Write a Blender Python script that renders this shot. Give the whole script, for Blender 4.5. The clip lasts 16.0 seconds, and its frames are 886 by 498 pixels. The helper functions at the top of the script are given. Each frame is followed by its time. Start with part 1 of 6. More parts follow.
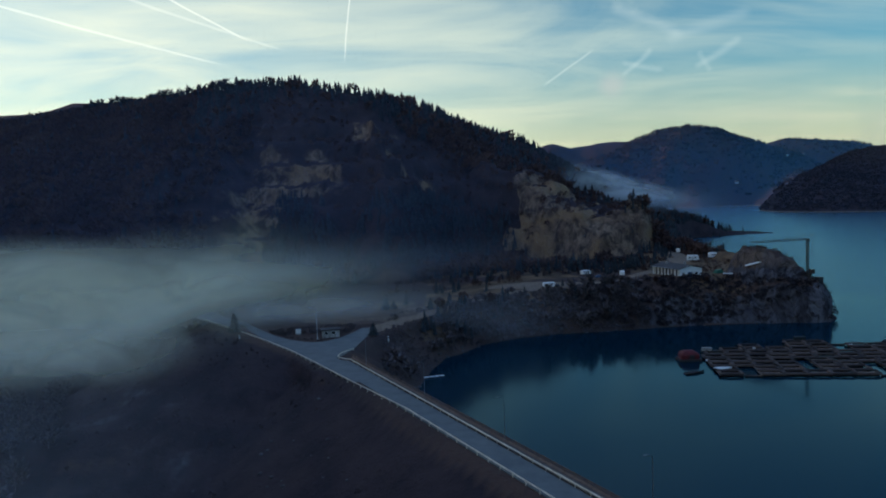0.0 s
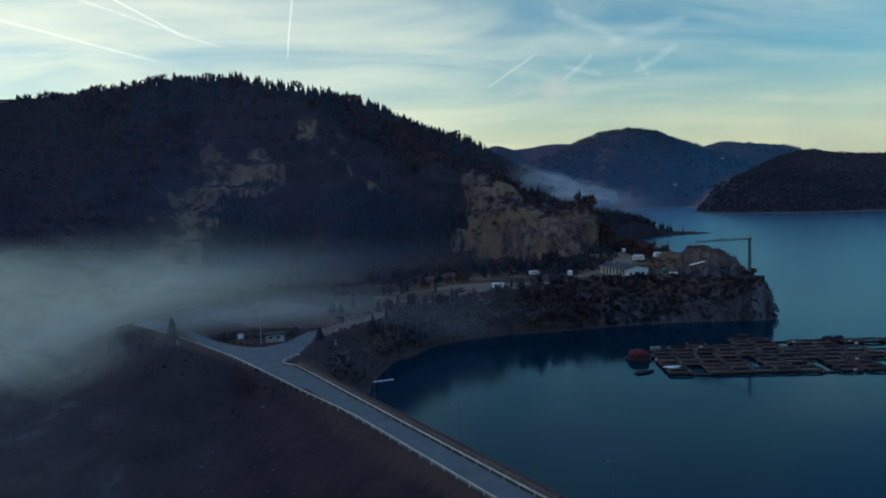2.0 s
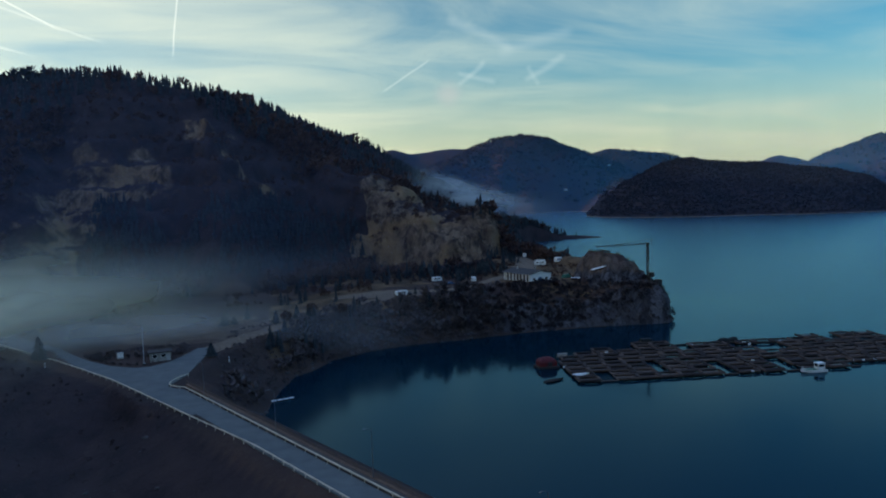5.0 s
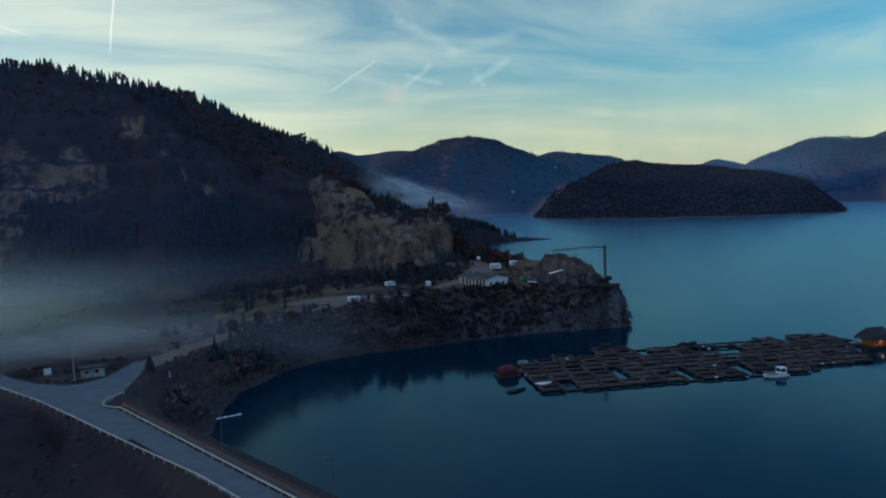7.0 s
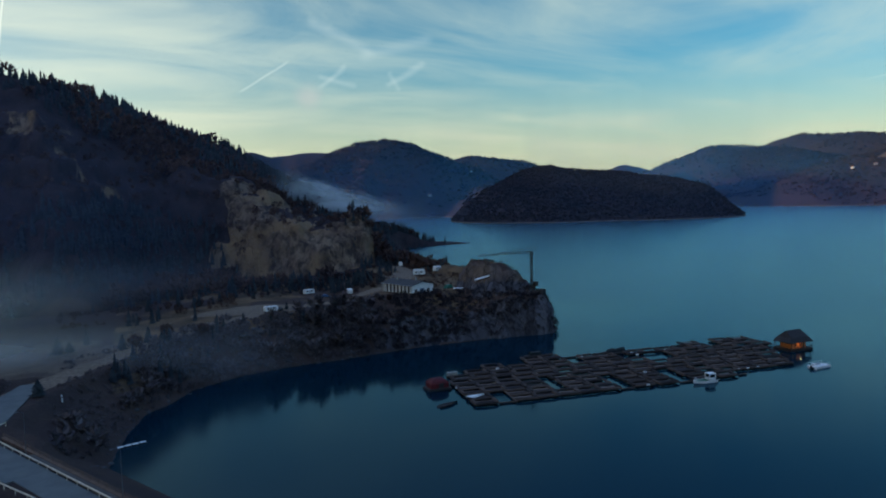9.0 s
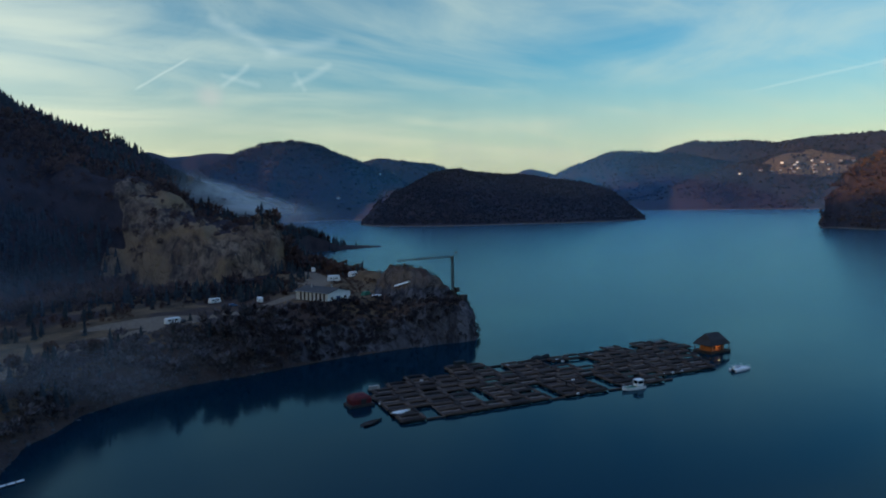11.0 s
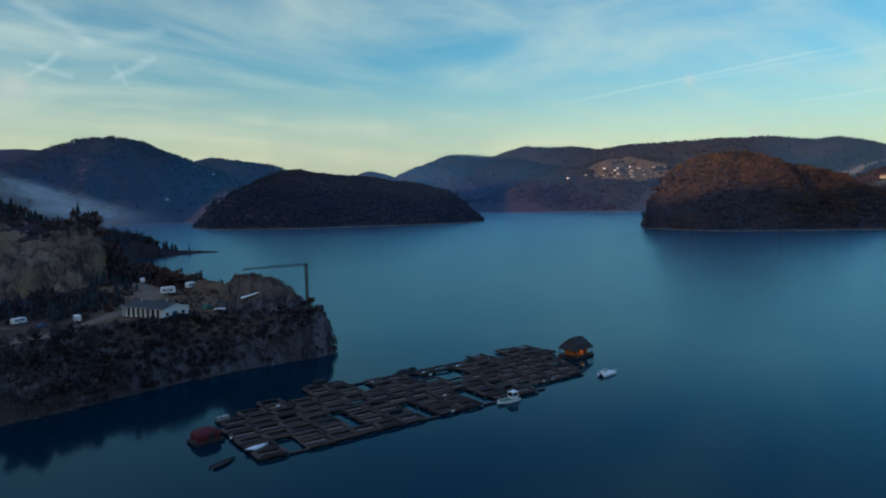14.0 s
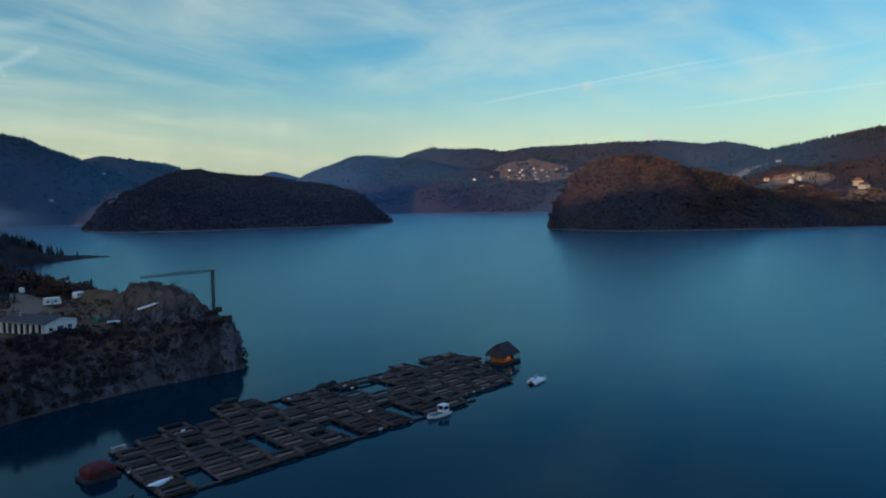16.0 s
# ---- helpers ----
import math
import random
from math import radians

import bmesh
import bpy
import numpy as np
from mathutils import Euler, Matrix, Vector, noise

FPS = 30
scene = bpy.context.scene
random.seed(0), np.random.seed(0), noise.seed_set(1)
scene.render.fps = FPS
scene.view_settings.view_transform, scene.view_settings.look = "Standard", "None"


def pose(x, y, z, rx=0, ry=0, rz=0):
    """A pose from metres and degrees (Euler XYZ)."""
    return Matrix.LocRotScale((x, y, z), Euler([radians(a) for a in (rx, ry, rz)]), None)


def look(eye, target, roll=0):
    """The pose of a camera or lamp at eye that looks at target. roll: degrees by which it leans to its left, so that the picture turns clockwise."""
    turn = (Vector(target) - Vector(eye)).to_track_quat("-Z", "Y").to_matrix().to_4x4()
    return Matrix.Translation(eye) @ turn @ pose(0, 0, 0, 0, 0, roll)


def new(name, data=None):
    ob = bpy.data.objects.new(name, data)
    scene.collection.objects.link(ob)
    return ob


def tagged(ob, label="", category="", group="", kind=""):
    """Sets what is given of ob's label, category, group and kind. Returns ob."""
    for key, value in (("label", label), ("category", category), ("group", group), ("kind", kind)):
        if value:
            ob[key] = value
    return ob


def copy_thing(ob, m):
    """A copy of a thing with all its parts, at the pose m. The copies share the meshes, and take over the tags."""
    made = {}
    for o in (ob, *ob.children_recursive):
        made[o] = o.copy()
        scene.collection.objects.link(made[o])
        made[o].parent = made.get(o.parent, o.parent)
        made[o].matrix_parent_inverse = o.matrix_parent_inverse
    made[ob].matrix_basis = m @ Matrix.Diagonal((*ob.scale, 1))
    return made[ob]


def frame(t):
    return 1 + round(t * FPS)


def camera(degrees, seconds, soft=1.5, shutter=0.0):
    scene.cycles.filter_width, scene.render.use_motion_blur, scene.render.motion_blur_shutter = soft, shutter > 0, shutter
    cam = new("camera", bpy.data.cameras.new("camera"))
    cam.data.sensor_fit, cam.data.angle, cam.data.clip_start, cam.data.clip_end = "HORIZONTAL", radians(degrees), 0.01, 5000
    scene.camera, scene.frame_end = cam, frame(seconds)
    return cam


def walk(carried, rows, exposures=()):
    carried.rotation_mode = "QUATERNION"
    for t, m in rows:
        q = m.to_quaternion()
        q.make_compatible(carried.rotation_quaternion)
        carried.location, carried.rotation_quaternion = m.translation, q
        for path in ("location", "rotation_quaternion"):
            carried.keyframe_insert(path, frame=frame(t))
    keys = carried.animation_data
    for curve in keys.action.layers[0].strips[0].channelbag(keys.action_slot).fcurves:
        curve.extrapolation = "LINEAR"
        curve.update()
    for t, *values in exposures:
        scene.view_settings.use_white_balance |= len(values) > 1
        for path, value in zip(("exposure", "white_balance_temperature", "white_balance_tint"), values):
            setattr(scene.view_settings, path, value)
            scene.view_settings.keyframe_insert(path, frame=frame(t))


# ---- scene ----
cam = camera(64.50, 16.0, soft=1.9)
# seconds, x, y, z in metres; yaw, pitch, roll in degrees
ROWS = [
    (0.0, 0.00, -0.00, 60.00, -0.000, -4.324, -2.063),
    (0.5, -0.26, 1.40, 59.69, -0.957, -4.313, -2.052),
    (1.0, -0.55, 2.66, 59.56, -2.054, -4.337, -2.038),
    (1.5, -0.75, 4.25, 59.41, -3.250, -4.354, -2.009),
    (2.0, -1.22, 5.67, 59.32, -4.476, -4.365, -1.966),
    (2.5, -1.50, 7.08, 59.38, -5.908, -4.366, -1.934),
    (3.0, -1.87, 8.69, 59.45, -7.479, -4.362, -1.880),
    (3.5, -2.16, 10.65, 59.45, -9.068, -4.339, -1.831),
    (4.0, -2.38, 12.49, 59.50, -10.673, -4.324, -1.782),
    (6.5, -3.22, 25.06, 59.85, -15.916, -4.283, -1.658),
    (7.0, -3.33, 27.98, 59.94, -17.308, -4.283, -1.587),
    (7.5, -3.29, 30.86, 60.13, -18.886, -4.271, -1.455),
    (8.0, -3.25, 34.07, 60.25, -20.611, -4.261, -1.370),
    (8.5, -3.08, 37.20, 60.24, -22.413, -4.225, -1.341),
    (11.0, -1.05, 54.00, 60.21, -31.709, -4.098, -1.065),
    (11.5, -0.25, 57.45, 60.24, -33.783, -4.102, -1.033),
    (12.0, 0.56, 60.99, 60.40, -36.041, -4.120, -0.992),
    (12.5, 1.33, 64.39, 60.33, -38.280, -4.115, -0.941),
    (13.0, 2.28, 67.66, 60.31, -40.444, -4.110, -0.882),
    (13.5, 3.35, 71.03, 60.40, -42.557, -4.130, -0.841),
    (14.0, 4.97, 74.54, 60.33, -44.752, -4.136, -0.836),
    (14.5, 6.21, 77.98, 60.24, -46.986, -4.106, -0.795),
    (15.0, 7.65, 81.35, 60.25, -49.224, -4.117, -0.764),
    (15.5, 9.46, 84.75, 60.28, -51.089, -4.139, -0.731),
    (16.0, 11.62, 88.27, 60.21, -52.405, -4.142, -0.766),
]


def aim(x, y, z, yaw, pitch, roll):
    return pose(x, y, z, 0, 0, yaw) @ pose(0, 0, 0, 90 + pitch) @ pose(0, 0, 0, 0, 0, roll)


walk(cam, [(t, aim(*row)) for t, *row in ROWS])

# ---- world and sun ----
SUN_AZ, SUN_EL = -80.0, 5.0          # degrees from +y (clockwise positive) and above the horizon
world = bpy.data.worlds.new("world")
scene.world = world
world.use_nodes = True
wt = world.node_tree
wt.nodes.clear()


class Net:
    """Short hand for shader nodes."""

    def __init__(self, tree):
        self.tree = tree

    def add(self, kind, **values):
        node = self.tree.nodes.new(kind)
        for key, value in values.items():
            if key == "op":
                node.operation = value
            elif key == "blend":
                node.blend_type = value
        return node

    def link(self, out, socket):
        if hasattr(out, "is_linked"):
            self.tree.links.new(out, socket)
        else:
            socket.default_value = out

    def math(self, op, a, b=0.0, c=0.0, clamp=False):
        node = self.add("ShaderNodeMath", op=op)
        node.use_clamp = clamp
        for value, socket in zip((a, b, c), node.inputs):
            self.link(value, socket)
        return node.outputs[0]

    def vec(self, op, a, b=(0, 0, 0)):
        node = self.add("ShaderNodeVectorMath", op=op)
        self.link(a, node.inputs[0])
        self.link(b, node.inputs[1])
        return node.outputs["Value" if op in ("DOT_PRODUCT", "LENGTH", "DISTANCE") else "Vector"]

    def noise(self, vector, scale, detail=4.0, rough=0.55, distort=0.0):
        node = self.add("ShaderNodeTexNoise")
        if vector is not None:
            self.link(vector, node.inputs["Vector"])
        node.inputs["Scale"].default_value = scale
        node.inputs["Detail"].default_value = detail
        node.inputs["Roughness"].default_value = rough
        node.inputs["Distortion"].default_value = distort
        return node.outputs["Fac"]

    def ramp(self, fac, low, high, a=0.0, b=1.0):
        node = self.add("ShaderNodeMapRange")
        node.interpolation_type = "SMOOTHSTEP"
        self.link(fac, node.inputs["Value"])
        for name, value in (("From Min", low), ("From Max", high), ("To Min", a), ("To Max", b)):
            self.link(value, node.inputs[name])
        return node.outputs["Result"]

    def mix(self, fac, a, b, blend="MIX"):
        node = self.add("ShaderNodeMix")
        node.data_type, node.blend_type = "RGBA", blend
        self.link(fac, node.inputs["Factor"])
        for value, socket in ((a, node.inputs[6]), (b, node.inputs[7])):
            if isinstance(value, tuple) and len(value) == 3:
                value = (*value, 1.0)
            self.link(value, socket)
        return node.outputs[2]

    def mapping(self, vector, scale=(1, 1, 1), turn=(0, 0, 0)):
        node = self.add("ShaderNodeMapping")
        self.link(vector, node.inputs["Vector"])
        node.inputs["Scale"].default_value = scale
        node.inputs["Rotation"].default_value = turn
        return node.outputs["Vector"]


def unit(v):
    return Vector(v).normalized()


w = Net(wt)
sky = w.add("ShaderNodeTexSky")
sky.sky_type, sky.sun_disc = "NISHITA", False
sky.sun_elevation, sky.sun_rotation = radians(SUN_EL), radians(SUN_AZ)
sky.air_density, sky.dust_density, sky.ozone_density, sky.altitude = 1.0, 0.6, 2.0, 800
way = w.add("ShaderNodeTexCoord").outputs["Generated"]
way = w.vec("NORMALIZE", way)
parts = w.add("ShaderNodeSeparateXYZ")
w.link(way, parts.inputs[0])
up = w.math("MAXIMUM", parts.outputs["Z"], 0.0)
# high cloud sheet: the view direction met with a plane overhead
sheet = w.add("ShaderNodeCombineXYZ")
over = w.math("ADD", up, 0.09)
w.link(w.math("DIVIDE", parts.outputs["X"], over), sheet.inputs[0])
w.link(w.math("DIVIDE", parts.outputs["Y"], over), sheet.inputs[1])
flat = sheet.outputs[0]
streaks = w.noise(w.mapping(flat, (0.22, 0.75, 1), (0, 0, radians(24))), 1.0, 5, 0.52, 0.5)
wisps = w.noise(w.mapping(flat, (0.6, 0.9, 1), (0, 0, radians(-35))), 1.3, 6, 0.55, 1.2)
broad = w.noise(flat, 0.40, 3, 0.5, 0.3)
veil = w.math("ADD", w.math("MULTIPLY", streaks, 0.55), w.math("MULTIPLY", wisps, 0.45))
veil = w.math("ADD", veil, w.math("MULTIPLY", w.math("SUBTRACT", broad, 0.5), 0.45))
sunward = w.vec("DOT_PRODUCT", way, unit((math.sin(radians(SUN_AZ)), math.cos(radians(SUN_AZ)), 0.1)))
veil = w.math("ADD", veil, w.math("MULTIPLY", sunward, 0.07))
veil = w.ramp(veil, 0.34, 0.70)


def trail(a, b, width, strength):
    """A streak of ice cloud between two directions."""
    a, b = unit(a), unit(b)
    across, middle = a.cross(b).normalized(), (a + b).normalized()
    reach = a.dot(middle)
    off = w.math("ABSOLUTE", w.math("ADD", w.vec("DOT_PRODUCT", way, across), w.math("MULTIPLY", w.math("SUBTRACT", wisps, 0.5), width * 2.5)))
    return w.math("MULTIPLY", w.ramp(off, width, 0.0, 0.0, strength), w.ramp(w.vec("DOT_PRODUCT", way, middle), reach - 0.10 * (1 - reach), reach + 0.45 * (1 - reach)))


def puff(c, radius, strength):
    c = unit(c)
    near = w.math("ADD", w.vec("DISTANCE", way, c), w.math("MULTIPLY", w.math("SUBTRACT", wisps, 0.5), radius * 1.6))
    return w.ramp(near, radius, 0.0, 0.0, strength)


trails = [
    trail((-0.126, 0.975, 0.185), (-0.090, 0.920, 0.38), 0.0018, 0.42),
    trail((-0.243, 0.947, 0.211), (-0.45, 0.830, 0.32), 0.0020, 0.38),
    trail((-0.278, 0.944, 0.181), (-0.56, 0.790, 0.25), 0.0024, 0.26),
    trail((-0.20, 0.955, 0.20), (-0.40, 0.87, 0.262), 0.0028, 0.18),
    trail((0.145, 0.979, 0.146), (0.211, 0.959, 0.188), 0.0021, 0.26),
    trail((0.248, 0.957, 0.152), (0.285, 0.941, 0.184), 0.0055, 0.15),
    trail((0.247, 0.954, 0.170), (0.300, 0.940, 0.156), 0.0060, 0.14),
    trail((0.231, 0.943, 0.241), (0.321, 0.927, 0.194), 0.0110, 0.13),
    trail((0.335, 0.929, 0.156), (0.388, 0.903, 0.185), 0.0070, 0.15),
    trail((0.340, 0.924, 0.176), (0.356, 0.924, 0.148), 0.0060, 0.10),
    trail((0.300, 0.935, 0.190), (0.395, 0.893, 0.216), 0.0130, 0.12),
    trail((0.809, 0.574, 0.128), (0.949, 0.261, 0.176), 0.0029, 0.16),
    trail((0.936, 0.333, 0.113), (0.987, 0.070, 0.131), 0.0031, 0.15),
    trail((0.876, 0.460, 0.145), (0.979, 0.097, 0.178), 0.0049, 0.07),
]
glow = w.ramp(sunward, -0.25, 0.85)
low = w.ramp(up, 0.20, 0.0)
cloud = w.mix(glow, (0.36, 0.44, 0.39), (0.78, 0.76, 0.55))
cloud = w.mix(w.math("MULTIPLY", low, 0.8), cloud, w.mix(glow, (0.50, 0.46, 0.26), (0.87, 0.83, 0.52)))
clear = w.mix(1.0, sky.outputs["Color"], (0.060, 0.119, 0.134), "MULTIPLY")
clear = w.mix(w.math("MULTIPLY", glow, 0.42), clear, (0.56, 0.64, 0.56))
clear = w.mix(w.math("MULTIPLY", low, 0.78), clear, w.mix(glow, (0.49, 0.45, 0.27), (0.78, 0.77, 0.50)))
full = w.mix(w.math("MULTIPLY", veil, 0.70), clear, cloud)
for c, r in (((0.236, 0.961, 0.140), 0.026), ((0.888, 0.433, 0.149), 0.013), ((0.925, 0.36, 0.078), 0.016)):
    full = w.mix(puff(c, r, 0.34), full, (0.42, 0.39, 0.37))
for one in trails:
    full = w.mix(one, full, w.mix(glow, (0.50, 0.58, 0.55), (0.98, 0.97, 0.86)))
full = w.mix(w.ramp(up, 0.28, 0.70, 0.0, 0.90), full, (0.100, 0.200, 0.47))
back = w.add("ShaderNodeBackground")
w.link(full, back.inputs["Color"])
back.inputs["Strength"].default_value = 1.7
w.link(back.outputs[0], w.add("ShaderNodeOutputWorld").inputs[0])

sun = new("sun", bpy.data.lights.new("sun", "SUN"))
sun.data.energy, sun.data.angle, sun.data.color = 5.0, radians(0.6), (1.0, 0.58, 0.28)
to_sun = unit((math.sin(radians(SUN_AZ)) * math.cos(radians(SUN_EL)), math.cos(radians(SUN_AZ)) * math.cos(radians(SUN_EL)), math.sin(radians(SUN_EL))))
sun.matrix_world = look((0, 0, 900), Vector((0, 0, 900)) - to_sun)
scene.view_settings.exposure = 0.0

# ---- materials ----
def material(name, rough=0.8, metal=0.0, spec=0.3):
    mat = bpy.data.materials.new(name)
    mat.use_nodes = True
    net = Net(mat.node_tree)
    bsdf = mat.node_tree.nodes["Principled BSDF"]
    bsdf.inputs["Roughness"].default_value = rough
    bsdf.inputs["Metallic"].default_value = metal
    bsdf.inputs["Specular IOR Level"].default_value = spec
    return mat, net, bsdf


def relief(net, bsdf, height, strength=0.5, distance=0.1):
    bump = net.add("ShaderNodeBump")
    bump.inputs["Strength"].default_value = strength
    bump.inputs["Distance"].default_value = distance
    net.link(height, bump.inputs["Height"])
    net.link(bump.outputs[0], bsdf.inputs["Normal"])


def where(net):
    return net.add("ShaderNodeNewGeometry").outputs["Position"]


def plain(name, dark, light, scale=1.0, rough=0.75, metal=0.0, bump=0.2, spread=0.0, spec=0.3):
    """Two tones broken by coarse and fine noise; spread varies it from piece to piece."""
    mat, net, bsdf = material(name, rough, metal, spec)
    pos = net.add("ShaderNodeTexCoord").outputs["Object"]
    coarse, fine = net.noise(pos, scale, 5, 0.6), net.noise(pos, scale * 9, 3, 0.6)
    tone = net.math("ADD", net.math("MULTIPLY", coarse, 0.65), net.math("MULTIPLY", fine, 0.35))
    if spread:
        tone = net.math("ADD", tone, net.math("MULTIPLY", net.math("SUBTRACT", net.add("ShaderNodeObjectInfo").outputs["Random"], 0.5), spread))
    net.link(net.mix(net.ramp(tone, 0.3, 0.7), dark, light), bsdf.inputs["Base Color"])
    net.link(net.ramp(fine, 0.2, 0.8, max(0.02, rough - 0.1), min(1.0, rough + 0.1)), bsdf.inputs["Roughness"])
    if bump:
        relief(net, bsdf, fine, bump, 0.03)
    return mat


def leafy(name, dark, light, spread=0.3):
    """Foliage or twigs: the tone changes from clump to clump."""
    mat, net, bsdf = material(name, 0.9, 0.0, 0.1)
    pick = net.add("ShaderNodeNewGeometry").outputs["Random Per Island"]
    patch = net.noise(where(net), 0.02, 3, 0.5)
    tone = net.math("ADD", net.math("MULTIPLY", pick, spread), net.math("MULTIPLY", patch, 1 - spread))
    net.link(net.mix(net.ramp(tone, 0.25, 0.75), dark, light), bsdf.inputs["Base Color"])
    return mat


def ground_material():
    mat, net, bsdf = material("ground", 0.95, 0.0, 0.1)
    pos = where(net)

    def mask(name):
        node = net.add("ShaderNodeAttribute")
        node.attribute_name = name
        return node.outputs["Fac"]

    big, mid, fine = net.noise(pos, 0.012, 5, 0.6), net.noise(pos, 0.09, 5, 0.6), net.noise(pos, 0.9, 6, 0.65)
    soil = net.mix(net.ramp(big, 0.35, 0.65), (0.036, 0.029, 0.031), (0.085, 0.053, 0.042))
    soil = net.mix(net.ramp(fine, 0.45, 0.75), soil, (0.075, 0.056, 0.046))
    soil = net.mix(mask("wooded"), soil, net.mix(net.ramp(mid, 0.3, 0.7), (0.024, 0.020, 0.025), (0.046, 0.034, 0.036)))
    grass = net.mix(net.ramp(mid, 0.3, 0.7), (0.055, 0.040, 0.028), (0.170, 0.108, 0.062))
    colour = net.mix(net.ramp(net.math("ADD", mask("grass"), net.math("MULTIPLY", net.math("SUBTRACT", mid, 0.5), 0.6)), 0.35, 0.65), soil, grass)
    # broken limestone: pale faces, ochre stains, dark cracks running down
    tall = net.mapping(pos, (0.22, 0.22, 0.10))
    cracks = net.noise(tall, 1.0, 8, 0.70, 0.35)
    rock = net.mix(net.ramp(cracks, 0.36, 0.62), (0.034, 0.028, 0.028), (0.215, 0.152, 0.108))
    # blocks parted by joints, each with its own tone
    shifted = net.add("ShaderNodeVectorMath", op="MULTIPLY_ADD")
    bent = net.add("ShaderNodeTexNoise")
    net.link(pos, bent.inputs["Vector"])
    bent.inputs["Scale"].default_value = 0.25
    net.link(bent.outputs["Color"], shifted.inputs[0])
    shifted.inputs[1].default_value = (5, 5, 5)
    net.link(pos, shifted.inputs[2])
    lumps = net.mapping(shifted.outputs[0], (0.17, 0.17, 0.075))
    blocks, joints = net.add("ShaderNodeTexVoronoi"), net.add("ShaderNodeTexVoronoi")
    joints.feature = "DISTANCE_TO_EDGE"
    for node in (blocks, joints):
        net.link(lumps, node.inputs["Vector"])
        node.inputs["Scale"].default_value = 1.0
    tone = net.add("ShaderNodeSeparateXYZ")
    net.link(blocks.outputs["Color"], tone.inputs[0])
    gap = net.ramp(joints.outputs["Distance"], 0.0, 0.07)
    rock = net.mix(net.ramp(tone.outputs["X"], 0.1, 0.9, 0.0, 0.45), rock, (0.090, 0.055, 0.045))
    rock = net.mix(net.math("MULTIPLY", net.math("SUBTRACT", 1.0, gap), net.ramp(cracks, 0.6, 0.4, 0.05, 0.6)), rock, (0.030, 0.026, 0.024))
    rock = net.mix(net.ramp(net.noise(pos, 0.05, 4, 0.6), 0.44, 0.64), rock, (0.225, 0.145, 0.085))
    rock = net.mix(net.ramp(fine, 0.55, 0.8, 0.0, 0.7), rock, (0.045, 0.036, 0.026))
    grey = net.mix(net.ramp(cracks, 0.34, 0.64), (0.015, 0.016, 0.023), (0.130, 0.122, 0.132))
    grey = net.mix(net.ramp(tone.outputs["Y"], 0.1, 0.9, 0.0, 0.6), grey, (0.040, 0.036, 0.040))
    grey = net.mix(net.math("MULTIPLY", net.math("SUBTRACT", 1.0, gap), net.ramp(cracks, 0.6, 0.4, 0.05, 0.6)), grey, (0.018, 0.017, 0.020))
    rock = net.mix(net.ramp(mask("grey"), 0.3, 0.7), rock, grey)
    edge = net.math("MULTIPLY", net.math("SUBTRACT", mid, 0.5), 0.9)
    colour = net.mix(net.ramp(net.math("ADD", mask("rock"), edge), 0.38, 0.62), colour, rock)
    gravel = net.mix(net.ramp(fine, 0.3, 0.7), (0.125, 0.094, 0.070), (0.250, 0.188, 0.138))
    colour = net.mix(net.ramp(net.math("ADD", mask("gravel"), net.math("MULTIPLY", edge, 0.35)), 0.4, 0.6), colour, gravel)
    shore = net.mix(net.ramp(mid, 0.3, 0.7), (0.12, 0.095, 0.075), (0.24, 0.20, 0.16))
    split = net.add("ShaderNodeSeparateXYZ")
    net.link(pos, split.inputs[0])
    wet = net.math("ADD", split.outputs["Z"], net.math("MULTIPLY", net.math("SUBTRACT", mid, 0.5), 2.0))
    colour = net.mix(net.math("MULTIPLY", net.ramp(wet, 1.8, 1.0, 0.0, 0.7), mask("lakeside")), colour, shore)
    net.link(colour, bsdf.inputs["Base Color"])
    rough_ = net.math("ADD", net.math("MULTIPLY", cracks, 1.5), net.math("MULTIPLY", fine, 0.5))
    relief(net, bsdf, net.math("ADD", rough_, net.math("MULTIPLY", net.math("MULTIPLY", gap, 0.5), mask("rock"))), 0.8, 1.2)
    return mat


